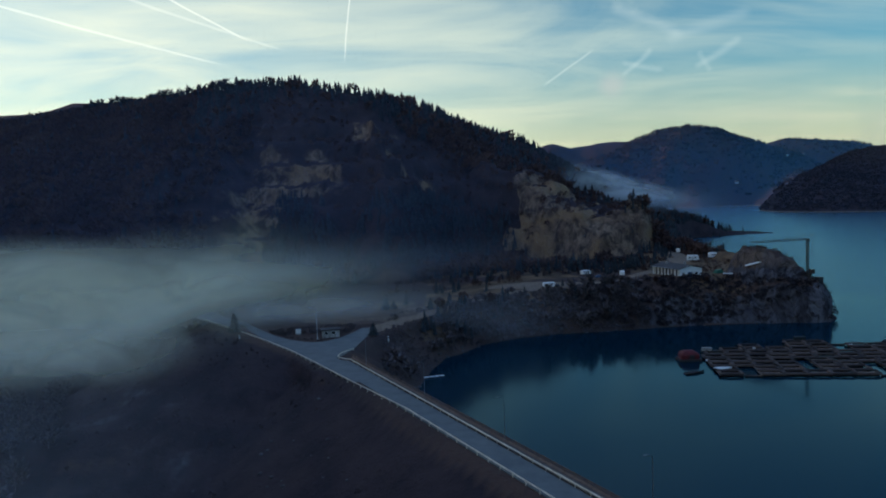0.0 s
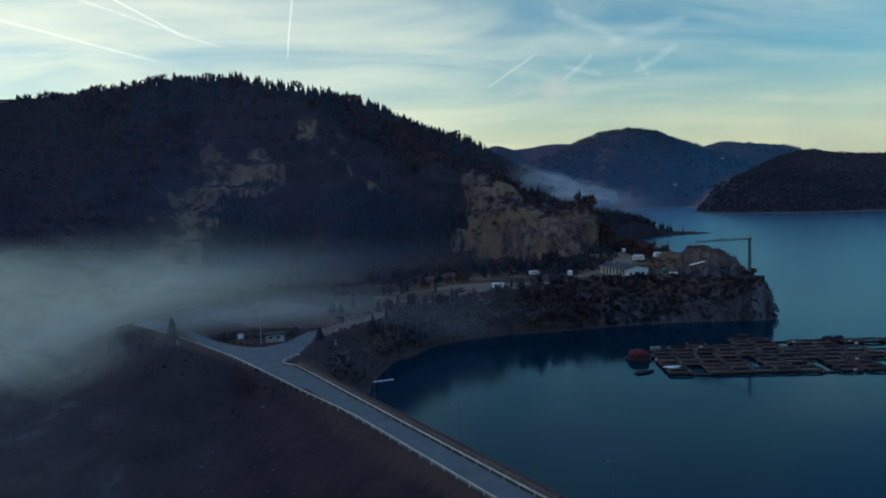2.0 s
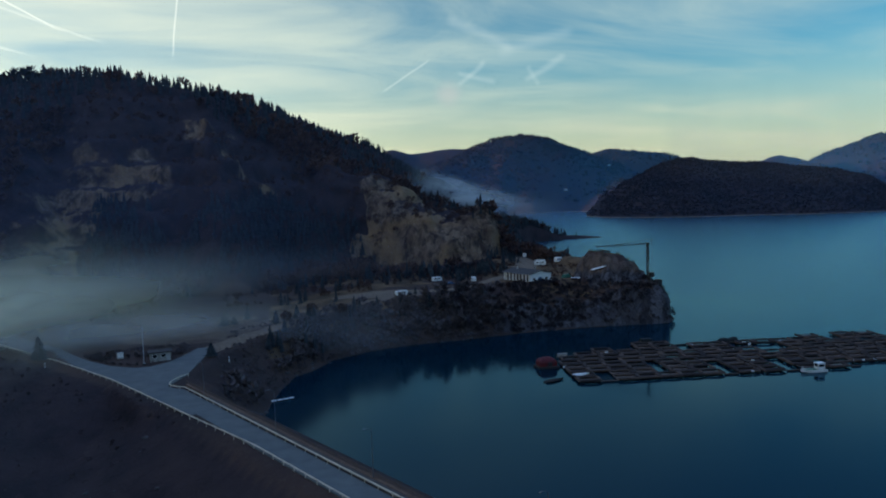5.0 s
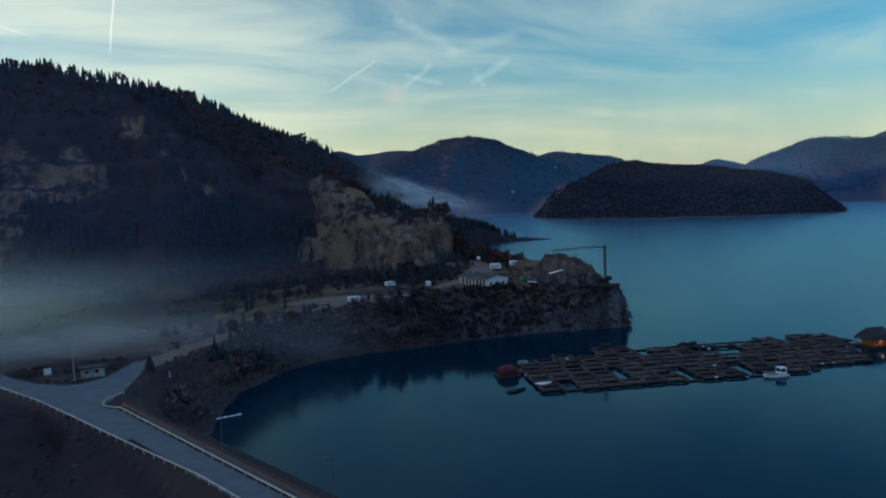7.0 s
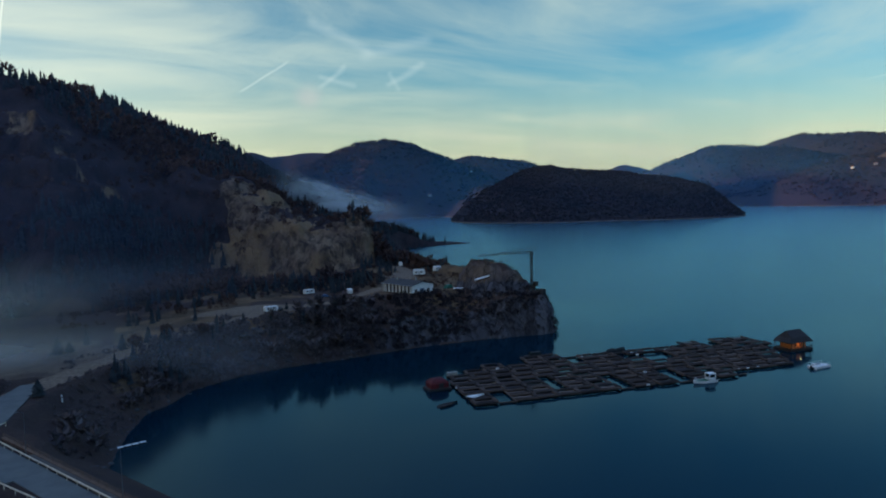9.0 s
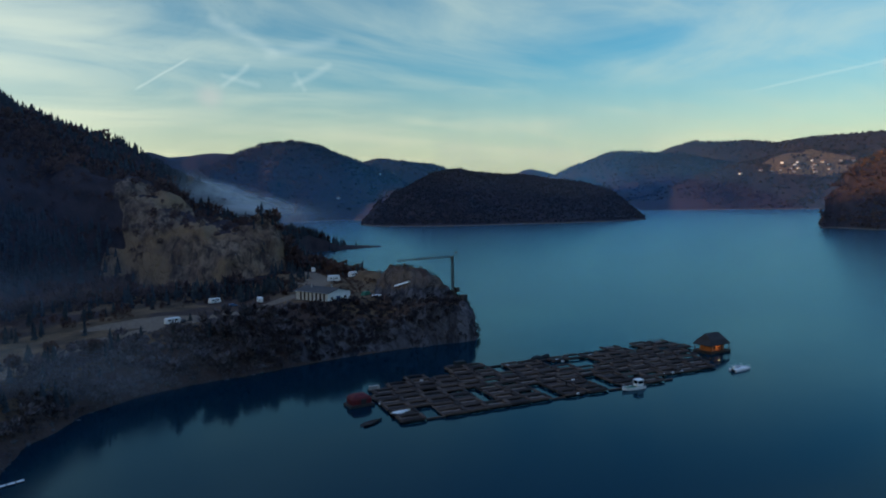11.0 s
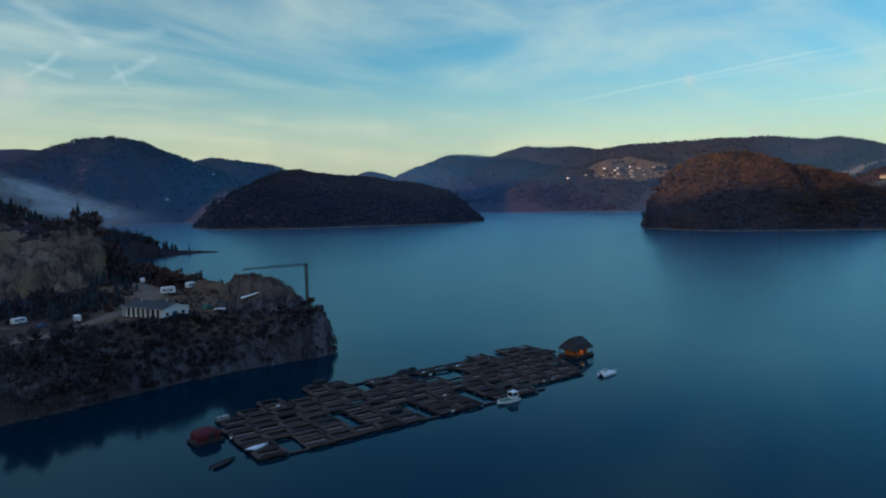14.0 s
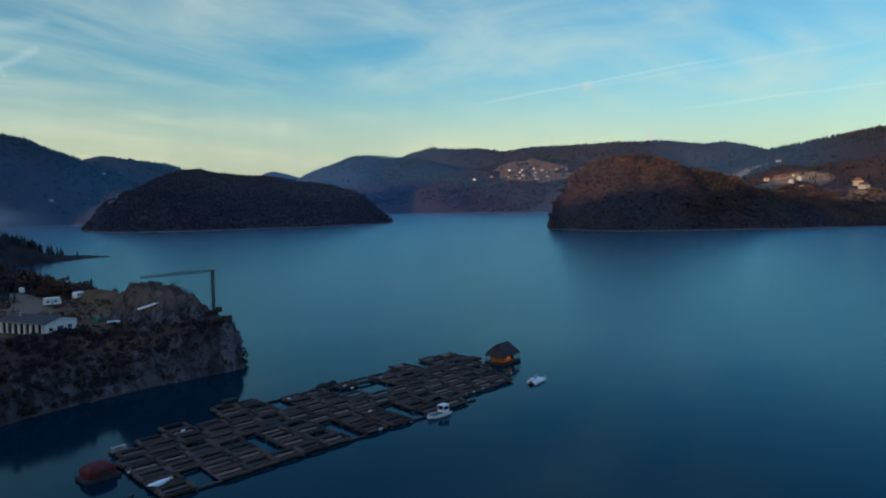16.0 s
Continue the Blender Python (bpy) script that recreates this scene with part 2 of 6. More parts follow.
def water_material():
    """Deep teal water: the body scatters a little light, the surface mirrors more the flatter one looks along it."""
    mat, net, bsdf = material("water")
    pos = where(net)
    # sheltered under the cliffs, ruffled by light wind on the open lake
    split = net.add("ShaderNodeSeparateXYZ")
    net.link(pos, split.inputs[0])
    east = net.math("ADD", split.outputs["X"], net.math("MULTIPLY", split.outputs["Y"], 0.55))
    drift = net.noise(net.mapping(pos, (1, 2.2, 1), (0, 0, 0.5)), 0.009, 3, 0.5, 0.6)
    open_ = net.ramp(net.math("ADD", east, net.math("MULTIPLY", net.math("SUBTRACT", drift, 0.5), 200)), 230.0, 520.0)
    chop = net.noise(net.mapping(pos, (1.0, 1.6, 1)), 0.6, 4, 0.55, 0.4)
    swell = net.noise(pos, 0.05, 3, 0.5)
    height_ = net.math("ADD", net.math("MULTIPLY", chop, 0.07), net.math("MULTIPLY", swell, 0.12))
    bump = net.add("ShaderNodeBump")
    bump.inputs["Strength"].default_value, bump.inputs["Distance"].default_value = 0.6, 1.0
    net.link(net.math("MULTIPLY", height_, net.ramp(open_, 0, 1, 0.20, 1.4)), bump.inputs["Height"])
    body, mirror, fresnel, both = net.add("ShaderNodeBsdfDiffuse"), net.add("ShaderNodeBsdfGlossy"), net.add("ShaderNodeFresnel"), net.add("ShaderNodeMixShader")
    net.link(net.mix(open_, (0.0006, 0.014, 0.026), (0.0004, 0.014, 0.032)), body.inputs["Color"])
    mirror.inputs["Color"].default_value = (0.50, 0.84, 1.0, 1)
    net.link(net.math("ADD", net.ramp(open_, 0, 1, 0.07, 0.18), net.math("MULTIPLY", drift, 0.05)), mirror.inputs["Roughness"])
    fresnel.inputs["IOR"].default_value = 1.21
    for node in (body, mirror, fresnel):
        net.link(bump.outputs[0], node.inputs["Normal"])
    net.link(fresnel.outputs[0], both.inputs[0]), net.link(body.outputs[0], both.inputs[1]), net.link(mirror.outputs[0], both.inputs[2])
    out = [n for n in mat.node_tree.nodes if n.type == "OUTPUT_MATERIAL"][0]
    net.link(both.outputs[0], out.inputs["Surface"])
    mat.node_tree.nodes.remove(bsdf)
    return mat


GROUND, WATER = ground_material(), water_material()
CONIFER = leafy("conifer_needles", (0.018, 0.025, 0.032), (0.040, 0.052, 0.058))
TWIGS = leafy("bare_twigs", (0.042, 0.028, 0.031), (0.115, 0.068, 0.055), 0.2)
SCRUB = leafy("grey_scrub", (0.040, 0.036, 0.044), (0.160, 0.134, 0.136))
# dark scrub of the steep front, with its shade put into the colour
SHADED_THICKET = leafy("deep_thicket", (0.018, 0.017, 0.024), (0.056, 0.046, 0.050))
THICKET = leafy("dark_thicket", (0.034, 0.028, 0.035), (0.086, 0.066, 0.070))
# brighter, warmer wood: low sun on the headland put into the colour
SUNLIT_HEADWOOD = leafy("headland_wood", (0.026, 0.023, 0.027), (0.105, 0.064, 0.047), 0.12)
STONE = plain("stone", (0.030, 0.030, 0.034), (0.090, 0.087, 0.092), 0.6, 0.9)
# dark, bluish copies: shade and blue haze of the far hills put into colour
DIM_FARWOOD = leafy("far_bare_wood", (0.022, 0.021, 0.028), (0.042, 0.033, 0.036), 0.15)
DIM_FARPINE = leafy("far_conifers", (0.018, 0.021, 0.028), (0.032, 0.036, 0.038), 0.15)
BARK = plain("bark", (0.030, 0.024, 0.020), (0.075, 0.06, 0.05), 2.0, 0.9)
WHITE = plain("white_paint", (0.55, 0.55, 0.53), (0.80, 0.80, 0.78), 0.8, 0.6)
GREYPAINT = plain("grey_paint", (0.28, 0.29, 0.30), (0.42, 0.43, 0.44), 1.0, 0.6)
DARK = plain("dark_rubber", (0.012, 0.012, 0.014), (0.035, 0.034, 0.036), 1.5, 0.7)
GLASS_DARK = plain("window_glass", (0.01, 0.013, 0.016), (0.02, 0.025, 0.03), 1.0, 0.12, 0.0, 0.0, 0.0, 0.6)
ASPHALT = plain("asphalt", (0.074, 0.086, 0.086), (0.120, 0.132, 0.128), 0.25, 0.85)
FOOTWAY = plain("stained_footway", (0.050, 0.046, 0.043), (0.11, 0.098, 0.088), 0.5, 0.85)
ROLL = plain("rolled_net", (0.022, 0.017, 0.016), (0.072, 0.050, 0.040), 0.8, 0.9, 0.0, 0.4, 0.5)
CONCRETE = plain("concrete", (0.20, 0.195, 0.18), (0.36, 0.35, 0.33), 0.5, 0.85)
BARRIER = plain("barrier_paint", (0.38, 0.33, 0.25), (0.66, 0.60, 0.48), 0.7, 0.6)
RUST = plain("rusty_rail", (0.085, 0.045, 0.028), (0.19, 0.12, 0.085), 1.2, 0.75)
STEEL = plain("galvanised_steel", (0.11, 0.11, 0.115), (0.21, 0.21, 0.21), 2.0, 0.5, 0.6)
CRANE_PAINT = plain("crane_paint", (0.022, 0.019, 0.018), (0.060, 0.045, 0.036), 0.8, 0.6)
ROOF = plain("roof_sheet", (0.030, 0.028, 0.029), (0.060, 0.056, 0.056), 0.5, 0.8)
PLANK = plain("weathered_plank", (0.030, 0.022, 0.020), (0.110, 0.074, 0.056), 1.1, 0.85, 0.0, 0.3, 0.8)
FLOAT = plain("dark_float", (0.014, 0.013, 0.014), (0.040, 0.034, 0.032), 1.0, 0.7)
NET = plain("fish_net", (0.008, 0.013, 0.015), (0.018, 0.026, 0.028), 1.3, 0.9)
ORANGE = plain("varnished_timber", (0.50, 0.13, 0.03), (0.70, 0.24, 0.06), 1.0, 0.5)
THATCH = plain("dark_shingle", (0.020, 0.018, 0.020), (0.05, 0.045, 0.045), 1.5, 0.9)
RED = plain("red_tarpaulin", (0.05, 0.006, 0.009), (0.12, 0.013, 0.016), 0.7, 0.7)
GREEN = plain("green_tarpaulin", (0.02, 0.09, 0.06), (0.04, 0.17, 0.11), 0.7, 0.7)
BLUE = plain("blue_paint", (0.03, 0.07, 0.14), (0.06, 0.13, 0.24), 0.7, 0.5)

# ---- ground: one sheet from the lake bed to the horizon ----
def lattice(ix, iy, seed):
    n = (ix.astype(np.int64) * 374761393 + iy.astype(np.int64) * 668265263 + seed * 1442695041) & 0x7FFFFFFF
    n = ((n ^ (n >> 13)) * 1274126177) & 0x7FFFFFFF
    return ((n ^ (n >> 16)) & 0xFFFF) / 65535.0


def smooth_noise(x, y, seed=0):
    ix, iy = np.floor(x), np.floor(y)
    fx, fy = x - ix, y - iy
    fx, fy = fx * fx * (3 - 2 * fx), fy * fy * (3 - 2 * fy)
    ix, iy = ix.astype(np.int64), iy.astype(np.int64)
    a, b = lattice(ix, iy, seed), lattice(ix + 1, iy, seed)
    c, d = lattice(ix, iy + 1, seed), lattice(ix + 1, iy + 1, seed)
    return (a + (b - a) * fx) * (1 - fy) + (c + (d - c) * fx) * fy


def fbm(x, y, size, octaves=5, seed=0, gain=0.5):
    total, amount, norm = 0.0, 1.0, 0.0
    for k in range(octaves):
        total = total + amount * (smooth_noise(x / size + 17.3 * k, y / size - 9.1 * k, seed + k) - 0.5)
        norm += amount
        size, amount = size / 2.03, amount * gain
    return 2 * total / norm


def step(v, a, b):
    u = np.clip((v - a) / (b - a), 0, 1)
    return u * u * (3 - 2 * u)


def ridge(x, y, crest, power=1.25, near=False):
    """Height of a hill: crest points (x, y, height, half width at the foot); near adds how close to the crest a place is, 0 to 1."""
    best, share = np.full(x.shape, -60.0), np.zeros(x.shape)
    for (x0, y0, z0, w0), (x1, y1, z1, w1) in zip(crest, crest[1:]):
        dx, dy = x1 - x0, y1 - y0
        u = np.clip(((x - x0) * dx + (y - y0) * dy) / (dx * dx + dy * dy), 0, 1)
        d = np.hypot(x - x0 - u * dx, y - y0 - u * dy) / (w0 + u * (w1 - w0))
        z = (z0 + u * (z1 - z0)) * (1 - d ** power) - 3 * np.maximum(d - 1, 0)
        share = np.where(z > best, np.clip(1 - d, 0, 1), share)
        best = np.maximum(best, z)
    return (best, share) if near else best


def inside_distance(x, y, outline):
    """Distance to a closed outline, positive inside."""
    d, odd = np.full(x.shape, 1e9), np.zeros(x.shape, bool)
    for (x0, y0), (x1, y1) in zip(outline, outline[1:] + outline[:1]):
        dx, dy = x1 - x0, y1 - y0
        u = np.clip(((x - x0) * dx + (y - y0) * dy) / (dx * dx + dy * dy), 0, 1)
        d = np.minimum(d, np.hypot(x - x0 - u * dx, y - y0 - u * dy))
        if dy:
            odd ^= ((y0 > y) != (y1 > y)) & (x < x0 + (y - y0) * dx / dy)
    return np.where(odd, d, -d)


def line_distance(x, y, line):
    d = np.full(np.shape(x), 1e9)
    for (x0, y0), (x1, y1) in zip(line, line[1:]):
        dx, dy = x1 - x0, y1 - y0
        u = np.clip(((x - x0) * dx + (y - y0) * dy) / (dx * dx + dy * dy), 0, 1)
        d = np.minimum(d, np.hypot(x - x0 - u * dx, y - y0 - u * dy))
    return d


LAND = [(-13, 200), (-9, 222), (-6, 239), (1, 258), (15, 277), (32, 289), (50, 293), (74, 296), (103, 301), (127, 302), (150, 299), (165.5, 297),
        (173, 305), (171, 320), (166, 345), (163.5, 390), (168, 430), (188, 520), (222, 650), (262, 785), (300, 832), (346, 850), (412, 862),
        (404, 872), (352, 905), (330, 1000), (420, 1150), (100, 1500), (-1500, 1500), (-1500, 200), (-300, 150), (-60, 190)]
DAM_U, DAM_N = (0.457, -0.889), (0.889, 0.457)      # along the crest, and towards the lake
TERRACE = [(-30, 250), (-14, 277), (6, 299), (28, 319.5), (40, 325), (52, 331), (63, 337), (76, 342), (88, 346), (98, 348.5), (107, 353), (114, 359), (127, 374), (136, 400), (140, 425)]
MAIN = [(-800, 900, 165, 420), (-474, 770, 153, 360), (-406, 739, 147, 340), (-336, 700, 153, 310), (-287, 667, 155, 280), (-202, 609, 151, 230),
        (-134, 569, 151, 180), (-107, 554, 148, 160), (-65, 548, 138, 145), (-26, 593, 136, 165), (39, 669, 118, 195), (103, 766, 102, 150),
        (132, 800, 76, 130), (165, 838, 52, 115), (225, 850, 38, 105), (285, 842, 24, 70), (335, 850, 5, 40)]
SPURS = [
    [(-134, 569, 150, 90), (-162, 455, 100, 90), (-176, 400, 60, 65), (-190, 350, 6, 40)],
    [(-287, 667, 150, 120), (-300, 520, 90, 110), (-330, 400, 30, 90)],
    [(-65, 548, 135, 70), (-40, 470, 92, 60), (-30, 430, 60, 45)],
]
NOSE = [(42, 523, 77, 60), (55, 517, 74, 56), (67, 506, 67, 48), (80, 488, 55, 40), (102, 474, 51, 35), (120, 463, 50, 30), (125, 455, 43, 20)]
# crests of the far hills: x, y, height, half width at the foot
FAR_NORTH = [(-190, 3044, 236, 480), (200, 3043, 239, 480), (426, 3020, 251, 480), (475, 3013, 263, 480), (545, 3001, 240, 480), (671, 2975, 258, 480), (783, 2948,
    261, 480), (870, 2923, 244, 480), (975, 2890, 215, 480)]
FAR_PEAK = [(436, 2360, 121, 260), (545, 2419, 169, 330), (636, 2469, 204, 380), (699, 2483, 226, 420), (745, 2491, 243, 430), (788, 2499, 263, 450), (865, 2473,
    272, 470), (924, 2473, 266, 450), (1015, 2480, 236, 430), (1148, 2510, 194, 420), (1269, 2552, 144, 380)]
PEAK_SPUR = [(828, 2423, 253, 260), (749, 2301, 182, 200), (679, 2197, 111, 150)]
FAR_HUMP = [(1194, 2861, 163, 400), (1289, 2819, 211, 430), (1326, 2802, 231, 430), (1366, 2783, 241, 450), (1491, 2775, 230, 450), (1600, 2771, 219, 450), (1691,
    2775, 187, 420), (1813, 2757, 125, 400)]
FORELAND = [(725, 2235, 19, 90), (814, 2258, 34, 120), (916, 2240, 50, 150), (998, 2183, 72, 180), (1073, 2091, 94, 200)]
ISLAND = [(737, 1627, 21, 26), (778, 1607, 60, 69), (824, 1583, 85, 118), (870, 1557, 104, 165), (910, 1533, 126, 190), (949, 1514, 132, 200), (978, 1501, 124,
    200), (1028, 1477, 120, 195), (1095, 1451, 116, 190), (1169, 1430, 103, 180), (1268, 1421, 97, 165), (1341, 1421, 81, 131), (1393, 1425, 63, 82),
    (1436, 1423, 34, 41), (1454, 1419, 7, 24)]
EAST_HILL = [(2416, 2876, 133, 350), (2468, 2831, 167, 400), (2545, 2760, 225, 450), (2588, 2719, 250, 480), (2655, 2651, 281, 520), (2726, 2605, 278, 540), (2820,
    2531, 271, 540), (2912, 2454, 260, 540), (3034, 2363, 226, 540)]
SMALL_HILL = [(2679, 3627, 163, 300), (2736, 3583, 209, 400), (2798, 3534, 239, 450), (2852, 3489, 224, 450), (2941, 3414, 177, 450)]
MESA = [(3464, 3006, 295, 600), (3488, 2946, 314, 700), (3511, 2917, 357, 800), (3531, 2860, 376, 850), (3585, 2757, 363, 850), (3672, 2601, 365, 850), (3737,
    2467, 344, 850), (3825, 2284, 366, 850), (3930, 2069, 373, 850), (4043, 1827, 382, 850), (4138, 1586, 383, 850), (4189, 1405, 355, 850), (4216,
    1279, 362, 850), (4211, 1222, 349, 850), (4195, 1082, 303, 850), (4228, 931, 272, 850), (4273, 666, 237, 850)]
VILLAGE_RIDGE = [(2370, 2074, 52, 230), (2494, 2032, 120, 330), (2640, 1971, 168, 420), (2777, 1913, 206, 480), (2891, 1867, 235, 540), (2979, 1817, 248, 580), (3028,
    1730, 234, 600), (3046, 1589, 212, 640), (3115, 1441, 187, 650)]
HEADLAND = [(1156, 716, 46, 26), (1176, 709, 70, 46), (1204, 700, 95, 74), (1232, 688, 114, 103), (1254, 667, 127, 131), (1279, 635, 135, 165), (1300, 610, 137,
    170), (1321, 585, 132, 170), (1350, 563, 116, 165), (1382, 530, 107, 165), (1412, 502, 94, 170), (1461, 473, 75, 180), (1511, 438, 65, 190),
    (1583, 390, 50, 200), (1657, 309, 41, 220), (1755, 240, 35, 240)]
SOUTH_HILL = [(2831, 768, 204, 700), (2751, 669, 204, 750), (2708, 627, 208, 780), (2669, 567, 226, 800), (2633, 478, 241, 800), (2592, 409, 248, 800), (2560, 334,
    261, 800), (2568, 232, 279, 850)]
# farm rise, then unseen hills added to close the valley and block sun
FARM_AND_UNSEEN_HILLS = [
    [(1760, 640, 55, 300), (1804, 557, 76, 350), (1880, 461, 96, 400), (2020, 278, 88, 400), (2100, 0, 100, 400)],
    [(-1700, 1100, 330, 700), (-1400, 400, 380, 650), (-900, -300, 250, 600), (-200, -1100, 230, 600), (700, -1000, 220, 600), (1500, -700, 200, 600), (2200, -400, 240, 600)],
    [(-150, -380, 130, 260), (300, -480, 130, 260)],
    # hidden crests added to cast shade on headland and island
    [(-500, 900, 178, 250), (-250, 905, 172, 250), (-50, 910, 118, 150)],
    [(-900, 1750, 320, 500), (-300, 1800, 295, 400)],
    [(-800, 900, 160, 420), (-950, 1300, 235, 500), (-300, 1300, 232, 400)],
]
FAR = [FAR_NORTH, FAR_PEAK, PEAK_SPUR, FAR_HUMP, FORELAND, ISLAND, EAST_HILL, SMALL_HILL, MESA, VILLAGE_RIDGE, HEADLAND, SOUTH_HILL, *FARM_AND_UNSEEN_HILLS]


def plateau(x, y):
    """The level of the terrace above the shore before the cliffs cut it."""
    z = 12.0 + 3.0 * step(x, -20, 45) + 3.4 * step(x, 80, 105) + 2.3 * step(y, 348, 370) * step(x, 108, 130)
    z -= 2.2 * step(x, 138, 160)
    z *= 1 - 0.72 * step(x, 285, 335)
    z -= 36.0 * step(-x, 78, 190) + 14 * step(-y, -235, -170) * step(-x, 40, 110)
    z += 5.4 * np.clip(1.2 - ((x - 155) / 9) ** 2 - ((y - 377) / 17) ** 2, 0, 1)
    return z + 0.5 * fbm(x, y, 30, 3, 5)


def height(x, y):
    n_mid, n_fine = fbm(x, y, 60, 5, 11), fbm(x, y, 9, 4, 23)
    warp_x, warp_y = x + 5 * fbm(x, y, 22, 4, 31), y + 5 * fbm(x, y, 22, 4, 37)
    inside = inside_distance(x, y, LAND) + 1.6 * fbm(x, y, 14, 4, 41)
    width = 26 - 17 * step(x, 125, 152) + 30 * step(y, 400, 700) + 6 * step(-x, -20, 5)
    rise = np.clip(inside / width, -1, 1)
    land = np.where(rise > 0, plateau(x, y) * (1 - (1 - np.maximum(rise, 0)) ** 2.0), 14 * rise)
    craggy = step(rise, 0.02, 0.3) * (1 - step(rise, 0.75, 1.0)) * step(x, 0, 60) * (1 - step(y, 400, 480))
    land = land + craggy * (3.4 * n_fine + 3.4 * np.abs(fbm(x, y, 17, 4, 71)) - 0.6)
    # rock knoll behind the crane
    knoll = np.maximum(ridge(warp_x, warp_y, [(141.8, 332.5, 11.0, 6.5), (143.5, 330.5, 13.2, 9), (148.4, 321, 12.6, 10), (153, 315.8, 10.2, 9.5), (158, 310.5, 6.0, 8), (163, 307.5, 1.5, 6)], 2.2), 0)
    knoll = knoll * (1 + 0.30 * n_fine) + np.minimum(knoll, 3) * 0.9 * fbm(x, y, 7, 4, 77)
    knoll = np.minimum(knoll, 12.4 + 0.6 * n_fine)
    tread = knoll / 3.4
    knoll = 0.35 * knoll + 0.65 * 3.4 * (np.floor(tread) + step(tread - np.floor(tread), 0.15, 0.6))
    land = land + np.maximum(knoll, 0) * (inside > 0)
    along_ = 0.866 * (x - 140.6) - 0.5 * (y - 317.0)
    ledge = 1 - step(np.hypot(along_, 2 * (0.5 * (x - 140.6) + 0.866 * (y - 317.0))), 3.6, 6)
    land = land + ledge * (23.4 + 0.30 * along_ - land)
    # dam embankment
    s = x * DAM_N[0] + y * DAM_N[1] - 66.3
    dam = 11.8 - np.maximum(0, -s - 5.2) / 1.75 - np.maximum(0, s - 5.0) / 1.6
    dam = np.maximum(dam + 0.5 * n_fine * (s < -7), -34 + 4 * n_mid)
    along = x * DAM_U[0] + y * DAM_U[1]
    dam = np.where((along > -240) & (along < 240), dam, -60)
    # wooded hills
    hill = ridge(warp_x, warp_y, MAIN)
    for spur in SPURS:
        hill = np.maximum(hill, ridge(warp_x, warp_y, spur, 1.1))
    hill = hill + (7 * n_mid + 1.2 * n_fine) * step(hill, 0, 40)
    # quarry: benches cut into the lower face
    cut = quarry(x, y) * step(hill, 16, 30)
    bench = 15.0
    q = (hill + 5 * fbm(x, y, 70, 3, 51)) / bench
    stepped = (np.floor(q) + step(q - np.floor(q), 0.0, 0.45)) * bench - 4
    hill = hill + cut * ((0.35 + 0.35 * step(fbm(x, y, 60, 3, 53), -0.1, 0.2)) * (stepped - hill) + 5 * np.abs(fbm(x, y, 16, 4, 61)) - 2 + 2.5 * n_fine)
    nose = ridge(warp_x, warp_y, NOSE, 2.8) * (1 + 0.10 * fbm(x, y, 26, 3, 95)) + 4.0 * n_fine
    shore_cut = np.where(inside > 0, 60.0, 14 * rise)
    out = np.maximum(np.minimum(np.maximum(hill, nose), shore_cut + 400 * step(inside, 0, 60)), land)
    out = np.maximum(out, dam)
    for crest in FAR:
        wide = min(60.0, 0.22 * max(c[3] for c in crest))
        first, close = ridge(x, y, crest, 1.3, True)
        bend = wide * (1 - step(close, 0.55, 0.95))
        far = ridge(x + bend * fbm(x, y, 230, 3, 81), y + bend * fbm(x, y, 230, 3, 83), crest, 1.3)
        folds = 20 * fbm(x, y, 190, 5, 91) - 26 * np.abs(fbm(x + y, y - x, 210, 3, 97)) + 5
        out = np.maximum(out, far + folds * step(far, 5, 80) * (1 - 0.85 * step(close, 0.7, 0.97)))
    # terrace road is graded level
    road = 1 - step(line_distance(x, y, TERRACE), 4.0, 10.0)
    out = np.where(inside > 3, out + road * (plateau(x, y) - out), out)
    paved = 1 - step(line_distance(x, y, [(-106, 304), (-66, 251), (-42, 221), (-32, 204)]), 10.5, 15)
    paved = np.maximum(paved, 1 - step(line_distance(x, y, [(-35, 222), (-32, 236), (-28, 250), (-12, 280)]), 6, 9))
    out = out + paved * (11.82 - out) * (s > -12)
    return np.maximum(out, -34)


def quarry(x, y):
    xx, yy = x + 14 * fbm(x, y, 40, 4, 101), y + 14 * fbm(x, y, 40, 4, 103)
    return (1 - step(np.abs(xx + 5) / 135, 0.85, 1.05)) * step(yy, 330, 350) * (1 - step(yy + 0.12 * xx, 495, 530))


def span(*parts):
    return np.unique(np.concatenate([np.arange(a, b, s) for a, b, s in parts]))


gx = span((-3000, -520, 62), (-520, -260, 7), (-260, 190, 1.7), (190, 430, 5), (430, 1720, 13), (1720, 4760, 36))
gy = span((-2400, -100, 80), (-100, 90, 7), (90, 500, 1.7), (500, 930, 5), (930, 2000, 14), (2000, 4300, 40))
X, Y = np.meshgrid(gx, gy)
Z = height(X, Y)


def grid_mesh(name, xs, ys, zs):
    rows, cols = xs.shape
    me = bpy.data.meshes.new(name)
    index = np.arange(rows * cols).reshape(rows, cols)
    quads = np.stack([index[:-1, :-1], index[:-1, 1:], index[1:, 1:], index[1:, :-1]], -1).reshape(-1, 4)
    me.vertices.add(rows * cols)
    me.vertices.foreach_set("co", np.stack([xs, ys, zs], -1).astype(np.float32).ravel())
    me.loops.add(quads.size)
    me.loops.foreach_set("vertex_index", quads.astype(np.int32).ravel())
    me.polygons.add(len(quads))
    me.polygons.foreach_set("loop_start", np.arange(0, quads.size, 4, dtype=np.int32))
    me.polygons.foreach_set("use_smooth", np.ones(len(quads), bool))
    me.update(calc_edges=True)
    return me


slope = np.hypot(*np.gradient(Z, gy, gx))
